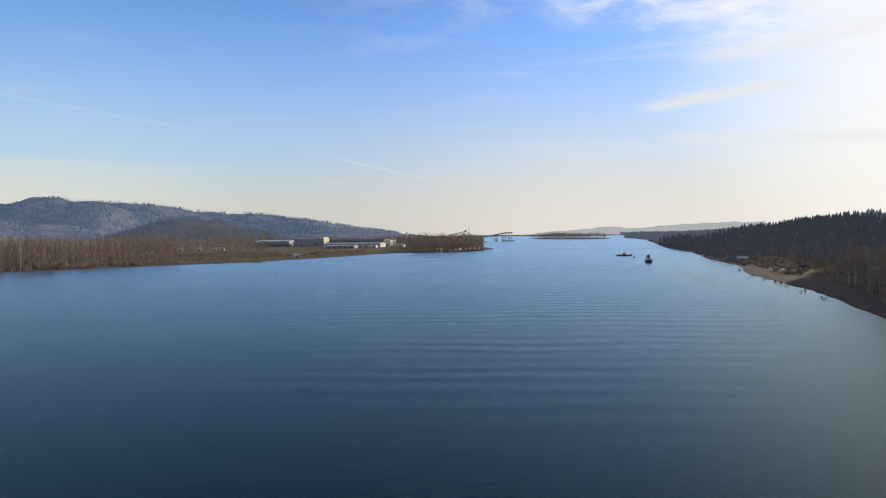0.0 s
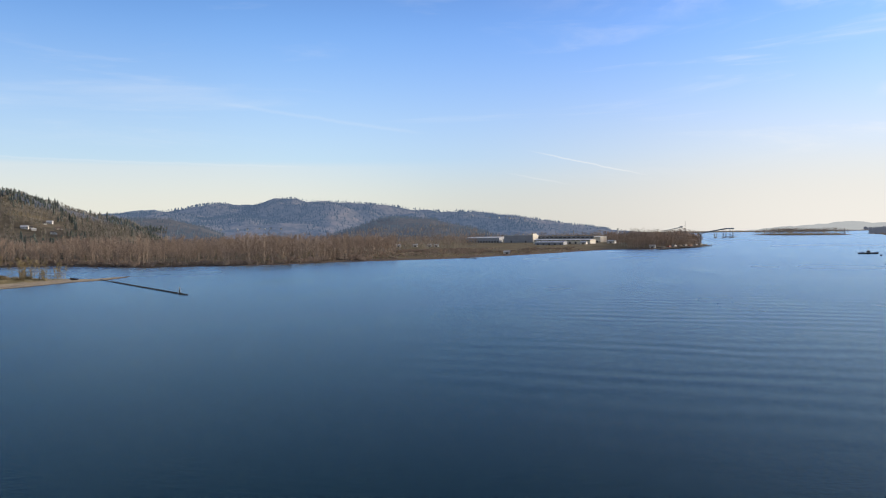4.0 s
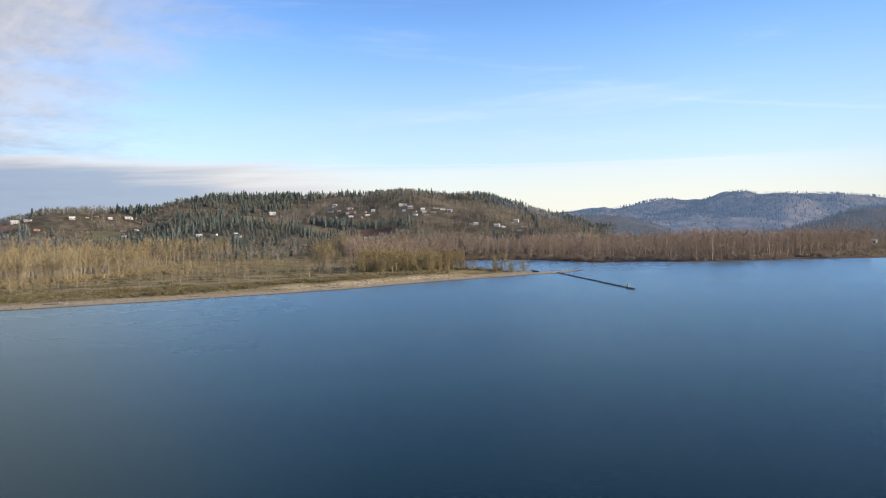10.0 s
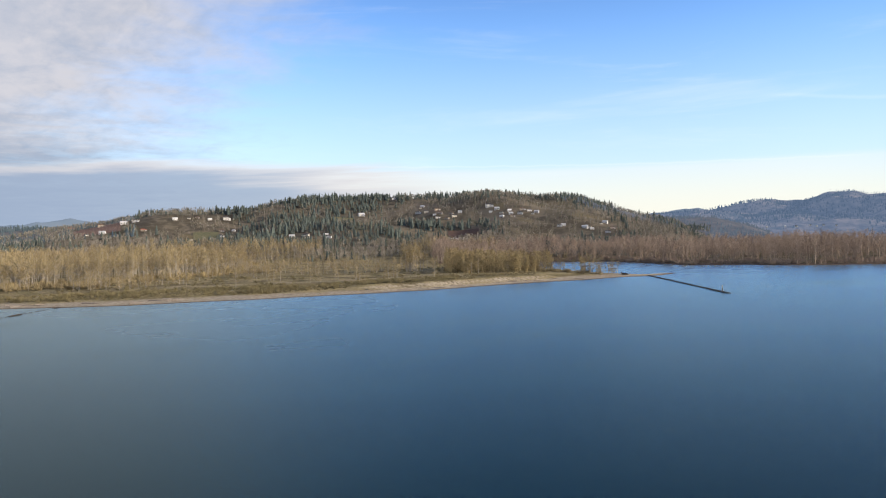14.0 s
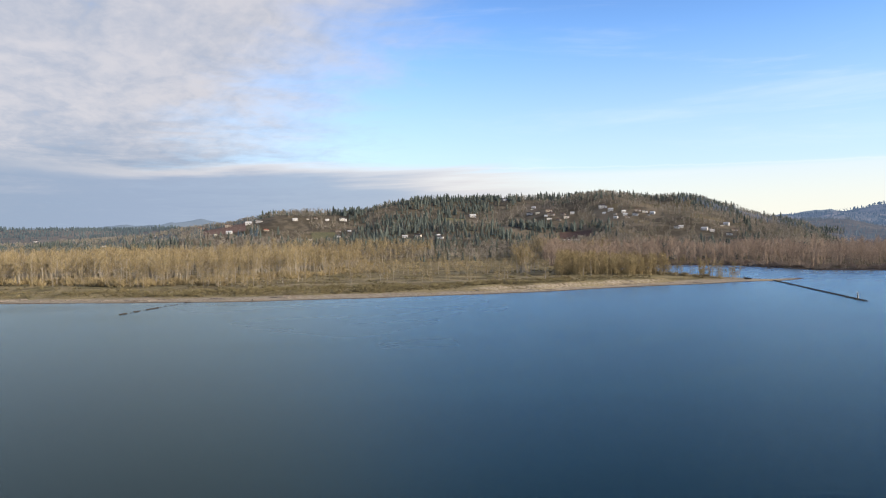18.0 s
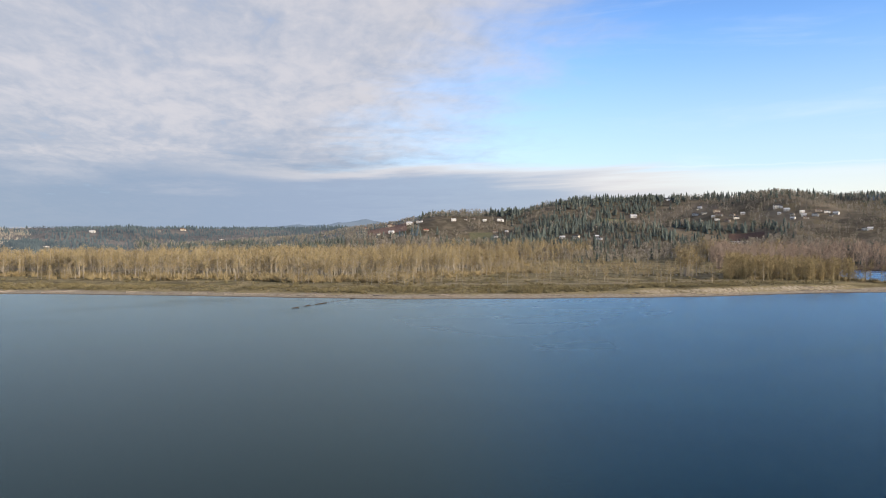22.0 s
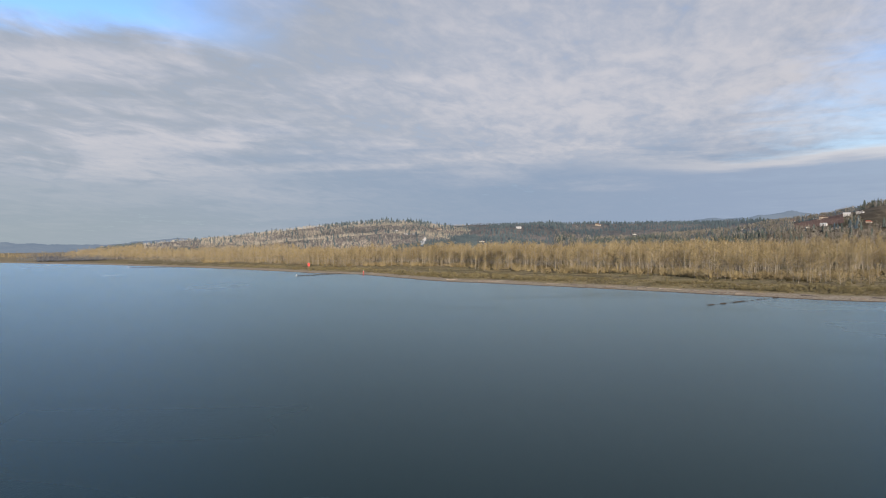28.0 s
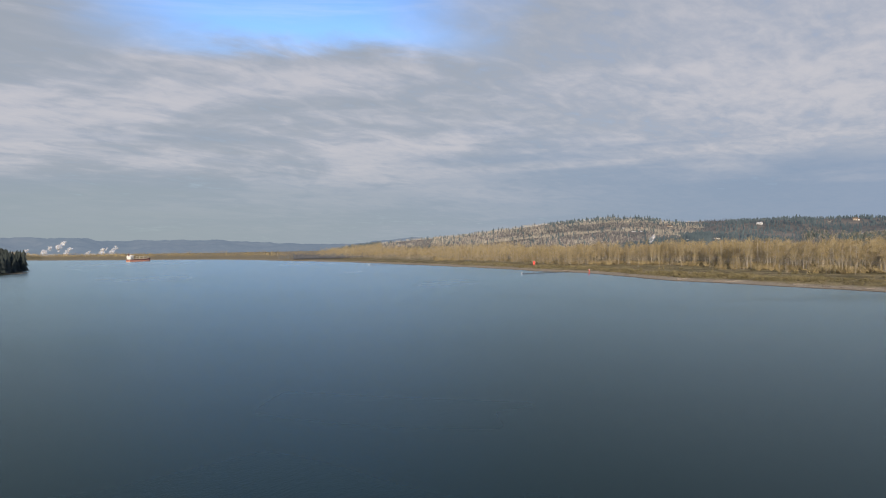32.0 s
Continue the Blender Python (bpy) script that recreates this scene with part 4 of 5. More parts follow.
mixed = rng.uniform(0, 1, len(hx)) < np.where(conifer, .38, .22)
grow("hillside_mixed_wood", ROUND, hill_spots[mixed & ~clear], [MIXED, MIXED], (.6, 1.1), "mossy grey-green mixed wood between the firs")
grow("hillside_firs", SMALL_FIRS[:2] + TINY_FIRS, hill_spots[conifer & ~mixed & ~clear], [NEEDLES, NEEDLES], (.28, .95), "dark green firs scattered over the sunlit hillside")
grow("hillside_bare_wood", ROUND, hill_spots[~conifer & ~mixed & ~clear], [HILL_TWIGS, HILL_TWIGS], (.7, 1.15), "bare brown broadleaf wood covering the hillside")
mid_spots = np.concatenate([spread(19000, 80, 140, 1750, 3400, lambda a, r, x, y, s: r > 1800), spread(12000, 107, 128, 1950, 2980)])
mx, my, mz = mid_spots.T
maz = np.degrees(np.arctan2(-mx, my))
# the part of the hill whose sunlight is painted into the twigs
painted_sun = (maz > 107.5) & (maz < 132) & (mz > np.interp(maz, [107, 111, 114], [60, 26, 10]) + 14 * value_noise(mx, my, 140, 26))
lone = painted_sun & (rng.uniform(0, 1, len(mx)) < .04)
painted_sun &= ~lone
dark = ((fir_mask(mx, my, np.where(maz > 105, .15, .30)) > .1) & ~painted_sun) | lone
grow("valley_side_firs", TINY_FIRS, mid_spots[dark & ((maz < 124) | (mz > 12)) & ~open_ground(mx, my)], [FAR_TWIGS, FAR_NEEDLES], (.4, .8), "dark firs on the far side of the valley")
grow("valley_side_bare_wood", TUFTS, mid_spots[~dark & ~open_ground(mx, my) & ~painted_sun], [FAR_TWIGS, FAR_TWIGS], (.6, 1.0), "bare brown wood on the far side of the valley")
grow("painted_sunlit_hill_wood", TUFTS, mid_spots[painted_sun & ~open_ground(mx, my)], [PALE_TWIGS, PALE_TWIGS], (.40, .85), "bare wood on a rounded hill, its sunlight painted pale")
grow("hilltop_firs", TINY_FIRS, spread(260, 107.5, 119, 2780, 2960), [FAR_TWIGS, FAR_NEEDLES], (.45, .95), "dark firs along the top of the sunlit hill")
grow("crest_firs", FIRS, np.concatenate([spread(120, 74.5, 79.8, 2100, 2330), spread(420, 44, 73, 2130, 2340)]), [BARK, NEEDLES], (.42, .80), "tall dark firs standing along the crest of the hill")
foot_spots = spread(8500, 9, 48, 2000, 3400, lambda a, r, x, y, s: r > 2050)
fx, fy, fz = foot_spots.T
fd = fir_mask(fx, fy, .0) > .15
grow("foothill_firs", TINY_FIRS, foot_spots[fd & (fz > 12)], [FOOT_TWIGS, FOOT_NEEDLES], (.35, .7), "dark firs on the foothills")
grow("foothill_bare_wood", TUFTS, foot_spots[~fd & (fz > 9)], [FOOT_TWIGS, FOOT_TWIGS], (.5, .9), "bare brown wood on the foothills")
grow("wood_edge_thicket", SHRUBS, along(7000, 53, 128, 80, 560, lambda a, r, x, y, s: near_woods(a, r, x, y, s + 22) & (s < flat_front(a) + 90)), [BARK, TWIGS], (.7, 2.4), "tan leafless thicket along the edge of the wood", "scrub")
grow("meadow_trees", BUSHY, spread(900, 57, 84, 575, 1000, lambda a, r, x, y, s: (s > 78) & (s < flat_front(a) + 30) & (value_noise(x, y, 45, 43) > .12)), [BARK, TWIGS], (.45, 1.25), "small bare bushy trees dotted over the rough meadow")
grow("spit_thicket", SHRUBS, spread(450, 43.5, 57, 680, 960, lambda a, r, x, y, s: s > np.interp(a, [44, 50, 57], [20, 55, 100])), [TWIGS, TWIGS], (.7, 1.8), "leafless brown thicket under the trees of the spit", "scrub")
grow("point_wood", THIN, spread(2300, -3.5, 3.6, 1285, 1760, lambda a, r, x, y, s: (s > 10) & ((a < 2.2) | (r > 1640))), [RED_TWIGS, RED_TWIGS], (.35, 1.2), "bare brown wood on the point beside the mill")
grow("bank_scrub", SHRUBS, np.concatenate([along(3000, 56, 126, 30, 72, lambda a, r, x, y, s: value_noise(x, y, 22, 31) > -.25),
                                          along(2200, 54, 126, 66, 420, lambda a, r, x, y, s: (s < flat_front(a) + 40) & (value_noise(x, y, 34, 32) + .5 * value_noise(x, y, 12, 34) > .30))]),
     [BARK, SCRUB], (.35, .95), "olive-brown scrub on the grassy bank", "scrub")
grow("bank_brush", BRUSH, np.concatenate([along(3600, 50, 126, 28, 68), along(5200, 52, 126, 62, 430, lambda a, r, x, y, s: (s < flat_front(a) + 30) & (value_noise(x, y, 50, 35) > -.1))]),
     [BARK, SCRUB], (.3, .9), "low dry brush along the top of the beach", "scrub")

grow("mill_flat_scrub", SHRUBS, spread(2600, 4, 26, 935, 1300, lambda a, r, x, y, s: (s > 20) & (value_noise(x, y, 60, 61) > -.3)), [BARK, RED_TWIGS], (.3, 1.1), "low brown scrub on the flat beside the mill", "scrub")
mount = spread(15000, -3, 50, 3350, 4620)
ma, mr = np.degrees(np.arctan2(-mount[:, 0], mount[:, 1])), np.hypot(mount[:, 0], mount[:, 1])
mount[:, 2] = hills(ma, mr, mount[:, 0], mount[:, 1], FAR_RANGES, 0.55) - 5
mount = mount[(mount[:, 2] > 25)]
needle = fir_mask(mount[:, 0] * .5, mount[:, 1] * .5, .0) > .05
grow("mountain_firs", TINY_FIRS, mount[needle], [MOUNTAIN_TWIGS, MOUNTAIN_NEEDLES], (.35, .75), "blue-grey firs with painted haze on the mountain ridge")
grow("mountain_bare_wood", TUFTS, mount[~needle], [MOUNTAIN_TWIGS, MOUNTAIN_TWIGS], (.5, .9), "bare woods with painted haze on the mountain ridge")

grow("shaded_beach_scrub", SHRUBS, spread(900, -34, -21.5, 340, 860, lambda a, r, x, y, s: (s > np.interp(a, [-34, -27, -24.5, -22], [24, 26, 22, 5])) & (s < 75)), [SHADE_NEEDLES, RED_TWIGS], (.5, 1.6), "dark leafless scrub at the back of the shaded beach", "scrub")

# scrub in the same needles with painted shade
grow("shade_painted_shore_scrub", SHRUBS, spread(2000, -22.6, -14.5, 640, 2300, lambda a, r, x, y, s: s < 26), [SHADE_NEEDLES, SHADE_NEEDLES], (.7, 1.9), "evergreen scrub, its shade painted dark, hanging over the water's edge", "scrub")

grow("low_far_wood", THIN, spread(9500, 135.2, 160, 1700, 4300, lambda a, r, x, y, s: (s > flat_front(a)) & (s < flat_front(a) + 480) & (value_noise(x, y, 160, 63) > -.5)), [TWIGS, TWIGS], (.28, .6), "low bare wood beyond the far sand flats")
grow("opposite_shore_thicket", SHRUBS, spread(3200, 22, 58, 865, 1160, lambda a, r, x, y, s: (s > 5) & (s < 42) & (r > np.interp(a, [44, 50, 58], [865, 930, 1000]))), [BARK, RED_TWIGS], (.8, 2.2), "reddish leafless thicket under the trees of the opposite shore", "scrub")

oa, orr = np.meshgrid(np.linspace(80.9, 84.0, 34), np.linspace(0, 1, 9))
near_edge, far_edge = sight(82.45, .85), sight(82.45, 1.35)
orow = near_edge + (far_edge - near_edge) * orr.ravel() + rng.normal(0, 4, orr.size)
ox, oy = -np.sin(np.radians(oa.ravel())) * orow, np.cos(np.radians(oa.ravel())) * orow
grow("orchard_trees", TUFTS, np.stack([ox, oy, land(ox, oy)[0]], -1), [RED_TWIGS, RED_TWIGS], (.25, .42), "rows of bare reddish orchard trees on the slope", "orchard")

# ---- things: shared makers ----
def paint(name, base, rough=0.6, metal=0.0, wear=0.12, grain=0.6):
    d = tuple(c * (1 - wear * 2) for c in base)
    return material(name, d, base, rough, grain, 0.08, metal=metal, spec=0.4)


WHITE = paint("white_siding", (0.78, 0.76, 0.70))
TAN = paint("tan_siding", (0.50, 0.41, 0.30))
GREY = paint("grey_siding", (0.36, 0.37, 0.38))
RUST = paint("red_brown_siding", (0.36, 0.13, 0.09))
DARK_ROOF = paint("dark_shingles", (0.085, 0.080, 0.078), 0.9)
BROWN_ROOF = paint("brown_shingles", (0.17, 0.12, 0.09), 0.9)
RED_ROOF = paint("red_roof_tiles", (0.42, 0.13, 0.08), 0.8)
PALE_ROOF = paint("pale_metal_roof", (0.72, 0.72, 0.70), 0.5)
STEEL_WALL = paint("blue_grey_steel_cladding", (0.33, 0.36, 0.40), 0.55)
CREAM_WALL = paint("cream_cladding", (0.72, 0.67, 0.55), 0.6)
CONCRETE = paint("weathered_concrete", (0.38, 0.36, 0.33), 0.9)
DARK_STEEL = paint("dark_steel", (0.075, 0.080, 0.090), 0.55, 0.3)
GLASS = material("window_glass", (0.02, 0.03, 0.04), (0.05, 0.06, 0.07), 0.12, 0.2, 0.05, spec=0.6)
TIMBER = material("wet_black_timber", (0.022, 0.017, 0.013), (0.070, 0.055, 0.042), 0.85, 2.0, 0.2)
DRIFT = material("bleached_driftwood", (0.16, 0.13, 0.10), (0.38, 0.33, 0.27), 0.9, 1.5, 0.2)
MARKER_RED = paint("red_daymark_paint", (0.75, 0.055, 0.030), 0.5, wear=0.06)
MARKER_WHITE = paint("white_daymark_paint", (0.85, 0.85, 0.82), 0.5, wear=0.06)
HULL_RED = paint("salmon_red_hull_paint", (0.62, 0.30, 0.21), 0.6)
HULL_DARK = paint("dark_maroon_hull_paint", (0.13, 0.050, 0.045), 0.5)
HULL_BLACK = paint("black_hull_paint", (0.020, 0.022, 0.028), 0.45)
DECK = paint("buff_deck_paint", (0.42, 0.30, 0.20), 0.7)
STEAM = material("white_steam", (0.70, 0.70, 0.71), (0.8, 0.8, 0.8), 1.0, 0.05, 0.01, spec=0.0)
next(x for x in STEAM.node_tree.nodes if x.type == "BSDF_PRINCIPLED").inputs["Alpha"].default_value = 0.22
TILLED = material("brown_tilled_field", (0.070, 0.045, 0.034), (0.150, 0.095, 0.070), 0.95, 0.3, 0.02, 0.2)
PASTURE = material("green_pasture", (0.110, 0.112, 0.055), (0.210, 0.198, 0.105), 0.95, 0.2, 0.02, 0.1)
ORCHARD = material("russet_orchard_ground", (0.150, 0.088, 0.066), (0.265, 0.165, 0.118), 0.95, 0.3, 0.02, 0.2)


def part(name, bm, mat, parent, label=""):
    me = bpy.data.meshes.new(name)
    bm.to_mesh(me)
    bm.free()
    me.materials.append(mat)
    ob = new(name, me)
    ob.parent = parent
    if label:
        ob["label"] = label
    return ob


def solid(name, verts, faces, mat, parent, label=""):
    me = bpy.data.meshes.new(name)
    me.from_pydata([tuple(v) for v in verts], [], [tuple(f) for f in faces])
    me.materials.append(mat)
    ob = new(name, me)
    ob.parent = parent
    if label:
        ob["label"] = label
    return ob


def thing(name, m, label, category, group=""):
    ob = new(name)
    ob.matrix_world = m
    return tagged(ob, label, category, group)


def block(bm, x0, x1, y0, y1, z0, z1, bevel=0.0):
    v = [bm.verts.new(p) for p in ((x0, y0, z0), (x1, y0, z0), (x1, y1, z0), (x0, y1, z0), (x0, y0, z1), (x1, y0, z1), (x1, y1, z1), (x0, y1, z1))]
    for f in ((3, 2, 1, 0), (4, 5, 6, 7), (0, 1, 5, 4), (1, 2, 6, 5), (2, 3, 7, 6), (3, 0, 4, 7)):
        bm.faces.new([v[i] for i in f])
    if bevel:
        bmesh.ops.bevel(bm, geom=[e for e in bm.edges if all(q in v for q in e.verts)], offset=bevel, segments=1, affect="EDGES")
    return bm


def crate(*dims, bevel=0.0):
    return block(bmesh.new(), *dims, bevel=bevel)


def rod(bm, a, b, r0, r1=None, sides=8):
    """A round bar from a to b."""
    a, b = Vector(a), Vector(b)
    r1 = r0 if r1 is None else r1
    m = Matrix.Translation((a + b) / 2) @ (b - a).to_track_quat("Z", "Y").to_matrix().to_4x4()
    bmesh.ops.create_cone(bm, cap_ends=True, segments=sides, radius1=r0, radius2=r1, depth=(b - a).length, matrix=m)
    return bm


def bar(a, b, r0, r1=None, sides=8):
    return rod(bmesh.new(), a, b, r0, r1, sides)


def prism(x0, x1, y0, y1, z0, rise, over=0.5, thick=0.3):
    """A gable roof of two slabs, its ridge along x."""
    bm = bmesh.new()
    ym = (y0 + y1) / 2
    for ya, yb in ((y0 - over, ym), (y1 + over, ym)):
        za = z0 - over * rise / (ym - y0)
        v = [bm.verts.new(p) for p in ((x0 - over, ya, za), (x1 + over, ya, za), (x1 + over, yb, z0 + rise), (x0 - over, yb, z0 + rise),
                                       (x0 - over, ya, za + thick), (x1 + over, ya, za + thick), (x1 + over, yb, z0 + rise + thick), (x0 - over, yb, z0 + rise + thick))]
        for f in ((0, 1, 2, 3), (7, 6, 5, 4), (0, 4, 5, 1), (1, 5, 6, 2), (3, 2, 6, 7), (0, 3, 7, 4)):
            bm.faces.new([v[i] for i in f])
    bmesh.ops.recalc_face_normals(bm, faces=bm.faces)
    return bm


def gabled(x0, x1, y0, y1, z0, z1, rise):
    """Walls with gable ends."""
    ym = (y0 + y1) / 2
    v = [(x0, y0, z0), (x1, y0, z0), (x1, y1, z0), (x0, y1, z0), (x0, y0, z1), (x1, y0, z1), (x1, y1, z1), (x0, y1, z1), (x0, ym, z1 + rise), (x1, ym, z1 + rise)]
    return v, [(3, 2, 1, 0), (0, 1, 5, 4), (2, 3, 7, 6), (1, 2, 6, 9, 5), (3, 0, 4, 8, 7), (4, 5, 9, 8), (6, 7, 8, 9)]


# ---- houses on the slopes ----
def house(m, w, d, h, wall, roof, label, storeys=1, wing=False):
    t = thing("house", m, label, "house", "houses on the slopes")
    rise = d * .22
    solid("wall", *gabled(-w / 2, w / 2, -d / 2, d / 2, -4, h, rise), wall, t)
    part("roof", prism(-w / 2, w / 2, -d / 2, d / 2, h, rise), roof, t)
    for k in range(storeys):
        z = .9 + k * 2.8
        for x in np.linspace(-w * .36, w * .36, 4):
            win = part("window", crate(x - .9, x + .9, -d / 2 - .08, -d / 2 + .05, z, z + 1.4), GLASS, t)
            part("frame", crate(x - 1.05, x + 1.05, -d / 2 - .05, -d / 2 + .04, z - .15, z), MARKER_WHITE, win)
    part("door", crate(w * .44, w * .49, -d / 2 - .1, -d / 2 + .05, 0, 2.1), DARK_STEEL, t)
    part("chimney", crate(w * .2, w * .26, 0, w * .06, h, h + rise + 1.4), CONCRETE, t)
    part("deck", crate(-w * .4, w * .3, -d / 2 - 3, -d / 2 - .1, -.6, -.15), DRIFT, t)
    if wing:
        solid("side_wing", *gabled(w / 2 + .02, w * .85, -d * .7, d * .3, -4, h * .72, rise * .7), wall, t)
        part("wing_roof", prism(w / 2 + .02, w * .85, -d * .7, d * .3, h * .72, rise * .7), roof, t)
        part("garage_door", crate(w * .56, w * .8, -d * .7 - .08, -d * .7 + .05, 0, 2.4), PALE_ROOF, t)
    return t


HOUSE_STYLES = [
    (16, 9, 5.6, WHITE, DARK_ROOF, "white two-storey house with a dark shingle roof", 2, True),
    (16, 10, 3.6, WHITE, PALE_ROOF, "long white bungalow with a pale roof and a deck", 1, False),
    (16, 9, 5.2, TAN, BROWN_ROOF, "tan two-storey house with a brown roof", 2, True),
    (16, 9, 3.8, CREAM_WALL, DARK_ROOF, "cream bungalow with a dark roof above the trees", 1, False),
    (16, 10, 4.2, TAN, RED_ROOF, "tan house with a red tiled roof by the orchard", 1, True),
]
protos = {}
for k, (az, r, w, style) in enumerate(HOUSES):
    m = pose(*at(az, r), 0, 0, az + (k * 37 % 50) - 25) @ Matrix.Diagonal((w / 20, w / 20, w / 17, 1))
    if style in protos:
        copy_thing(protos[style], m)
    else:
        protos[style] = house(m, *HOUSE_STYLES[style])


def far_site(az, el):
    """Where the view at a bearing and height angle meets the mountain side."""
    r = np.arange(3280, 4600, 6.0)
    x, y = -np.sin(np.radians(az)) * r, np.cos(np.radians(az)) * r
    z = hills(np.full(r.shape, az), r, x, y, FAR_RANGES, 0.55)
    k = int(np.argmax(z >= EYE + r * math.tan(radians(el))))
    return x[k], y[k], z[k] + 3


for k, (az, el) in enumerate([(11.9, .84), (11.4, .88), (11.1, .78), (10.7, .80), (10.3, .73), (9.9, .68), (9.4, .60), (12.6, .85), (29.6, .25), (30.0, .22), (30.4, .27), (31.3, .2), (32.0, .24), (34.2, .3), (34.6, .24), (33.2, .2), (28.8, .2)]):
    copy_thing(protos[(1, 3, 0)[k % 3]], pose(*far_site(az, el), 0, 0, az + k * 23 % 40 - 20) @ Matrix.Diagonal((.6, .6, .8, 1)))


def draped(name, a0, a1, r0, r1, mat, label, lift=0.5):
    """A field laid on the slope."""
    ob = polar_sheet(name, np.linspace(a0, a1, 14), np.linspace(r0, r1, 12), lambda x, y, a, r: land(x, y)[0] + lift, [mat])
    return tagged(ob, label, "field", kind="structure")


for name, (a0, a1, e0, e1), mat, label in FIELDS:
    r0, r1 = sight((a0 + a1) / 2, e0), sight((a0 + a1) / 2, e1)
    draped(name, a0, a1, r0, max(r1, r0 + 60), {"TILLED": TILLED, "ORCHARD": ORCHARD, "PASTURE": PASTURE}[mat], label, 0.9)
# the long white glasshouse at the foot of the ploughed field
gr = sight(55.7, -.05) - 6
g = thing("greenhouse", pose(*at(55.7, gr), 0, 0, 55.7 + 6), "long low white greenhouse below a ploughed field", "greenhouse")
solid("wall", *gabled(-28, 28, -4, 4, -2, 2.2, 1.4), WHITE, g)
part("roof", prism(-28, 28, -4, 4, 2.2, 1.4, .2, .12), PALE_ROOF, g)
for x in np.linspace(-25, 25, 11):
    part("pane", crate(x - 1.8, x + 1.8, -4.1, -3.98, .4, 1.8), GLASS, g)


# ---- the riverside mill ----
def shed(name, az, r, w, d, h, turn, wall, roof, label, doors=0, windows=0, rise=2.0, flat=False):
    t = thing(name, pose(*at(az, r), 0, 0, az + turn), label, "building")
    if flat:
        part("wall", crate(-w / 2, w / 2, -d / 2, d / 2, -3, h), wall, t)
        part("roof", crate(-w / 2 - .3, w / 2 + .3, -d / 2 - .3, d / 2 + .3, h + .01, h + .7), roof, t)
    else:
        solid("wall", *gabled(-w / 2, w / 2, -d / 2, d / 2, -3, h, rise), wall, t)
        part("roof", prism(-w / 2, w / 2, -d / 2, d / 2, h, rise, .6, .4), roof, t)
    for k in range(doors):
        x = -w / 2 + w * (k + .5) / doors
        part("loading_door", crate(x - 2, x + 2, -d / 2 - .12, -d / 2 + .1, 0, min(4.2, h * .6)), DARK_STEEL, t)
    for k in range(windows):
        x = -w / 2 + w * (k + .5) / windows
        part("window", crate(x - w / windows * .36, x + w / windows * .36, -d / 2 - .12, -d / 2 + .1, h * .70, h * .86), GLASS, t)
    return t


T_MILL = -24
shed("warehouse", 12.85, 1880, 92, 60, 11.5, T_MILL, STEEL_WALL, PALE_ROOF, "long grey warehouse with a pale roof beside the mill", 12, 0, 2.6)
shed("warehouse", 11.2, 1840, 18, 30, 9, T_MILL, CREAM_WALL, PALE_ROOF, "pale annexe between the warehouse and the tall mill hall", 1, 0, flat=True)
tall = shed("mill_hall", 10.2, 1800, 76, 34, 17.5, T_MILL, STEEL_WALL, PALE_ROOF, "tall windowless blue-grey mill hall", 2, 0, flat=True)
part("stair_tower", crate(30, 37.6, -16.6, 10, 18.22, 21), CREAM_WALL, tall, "cream stair tower on the roof edge")
# added panel: sunlight on the hall's end wall painted cream
part("sun_painted_end", crate(38.02, 38.4, -16.8, 16.8, 0, 17.5), CREAM_WALL, tall, "end wall panel, its sunlight painted cream")
shed("mill_hall", 6.75, 1800, 160, 40, 13.5, T_MILL, STEEL_WALL, DARK_ROOF, "long grey mill building with a band of windows", 6, 14, flat=True)
head = shed("head_house", 4.15, 1700, 16, 36, 12.5, T_MILL, CREAM_WALL, PALE_ROOF, "cream tower house at the end of the mill", 1, 0, flat=True)
shed("front_shed", 6.9, 1600, 132, 30, 8.0, T_MILL, CREAM_WALL, PALE_ROOF, "long low cream shed in front of the mill", 10, 12, 1.2)
shed("storage_shed", 7.9, 1500, 62, 20, 5.0, T_MILL, STEEL_WALL, PALE_ROOF, "low storage shed with a white curved roof", 5, 0, 2.2)
shed("gatehouse", 5.4, 1505, 12, 9, 4.0, T_MILL, WHITE, PALE_ROOF, "small white gatehouse by the mill road", 1, 3)
shed("office", 3.3, 1570, 15, 12, 4.5, T_MILL, WHITE, PALE_ROOF, "small white office beside the mill", 1, 4)
shed("beach_hut", 11.35, 1075, 9, 5, 3, 10, WHITE, PALE_ROOF, "small white hut on the grassy shore", 1, 2, 1.0)
shed("barge_office", .3, 1300, 9, 6, 4.5, -12, WHITE, PALE_ROOF, "white site office at the head of the dock", 1, 3, 1.0)
for az in (20.24, 19.8, 18.49, 17.4, 16.84):
    shed("row_house", az, 1500, 9, 8, 4.0, -8, WHITE, PALE_ROOF, "small white house among bare trees", 1, 2, 1.6)


def stack(az, r, h, rad, label, mat=CONCRETE):
    t = thing("chimney_stack", pose(*at(az, r), 0, 0, 0), label, "chimney", "mill stacks")
    part("shaft", bar((0, 0, -1), (0, 0, h), rad, rad * .7, 12), mat, t)
    part("rim", bar((0, 0, h - 1.2), (0, 0, h + .2), rad * .95, rad * .95, 12), DARK_STEEL, t)


stack(14.92, 1950, 27, 1.5, "pale slender stack beside the warehouse")
stack(12.83, 1930, 26, 1.4, "pale slender stack behind the warehouse")
stack(6.19, 1880, 27, 1.5, "pale slender stack behind the mill")
stack(2.84, 1950, 30, 2.6, "stout white storage stack among bare trees", WHITE)
stack(1.29, 1800, 27, 2.2, "white stack rising above the bare wood", WHITE)


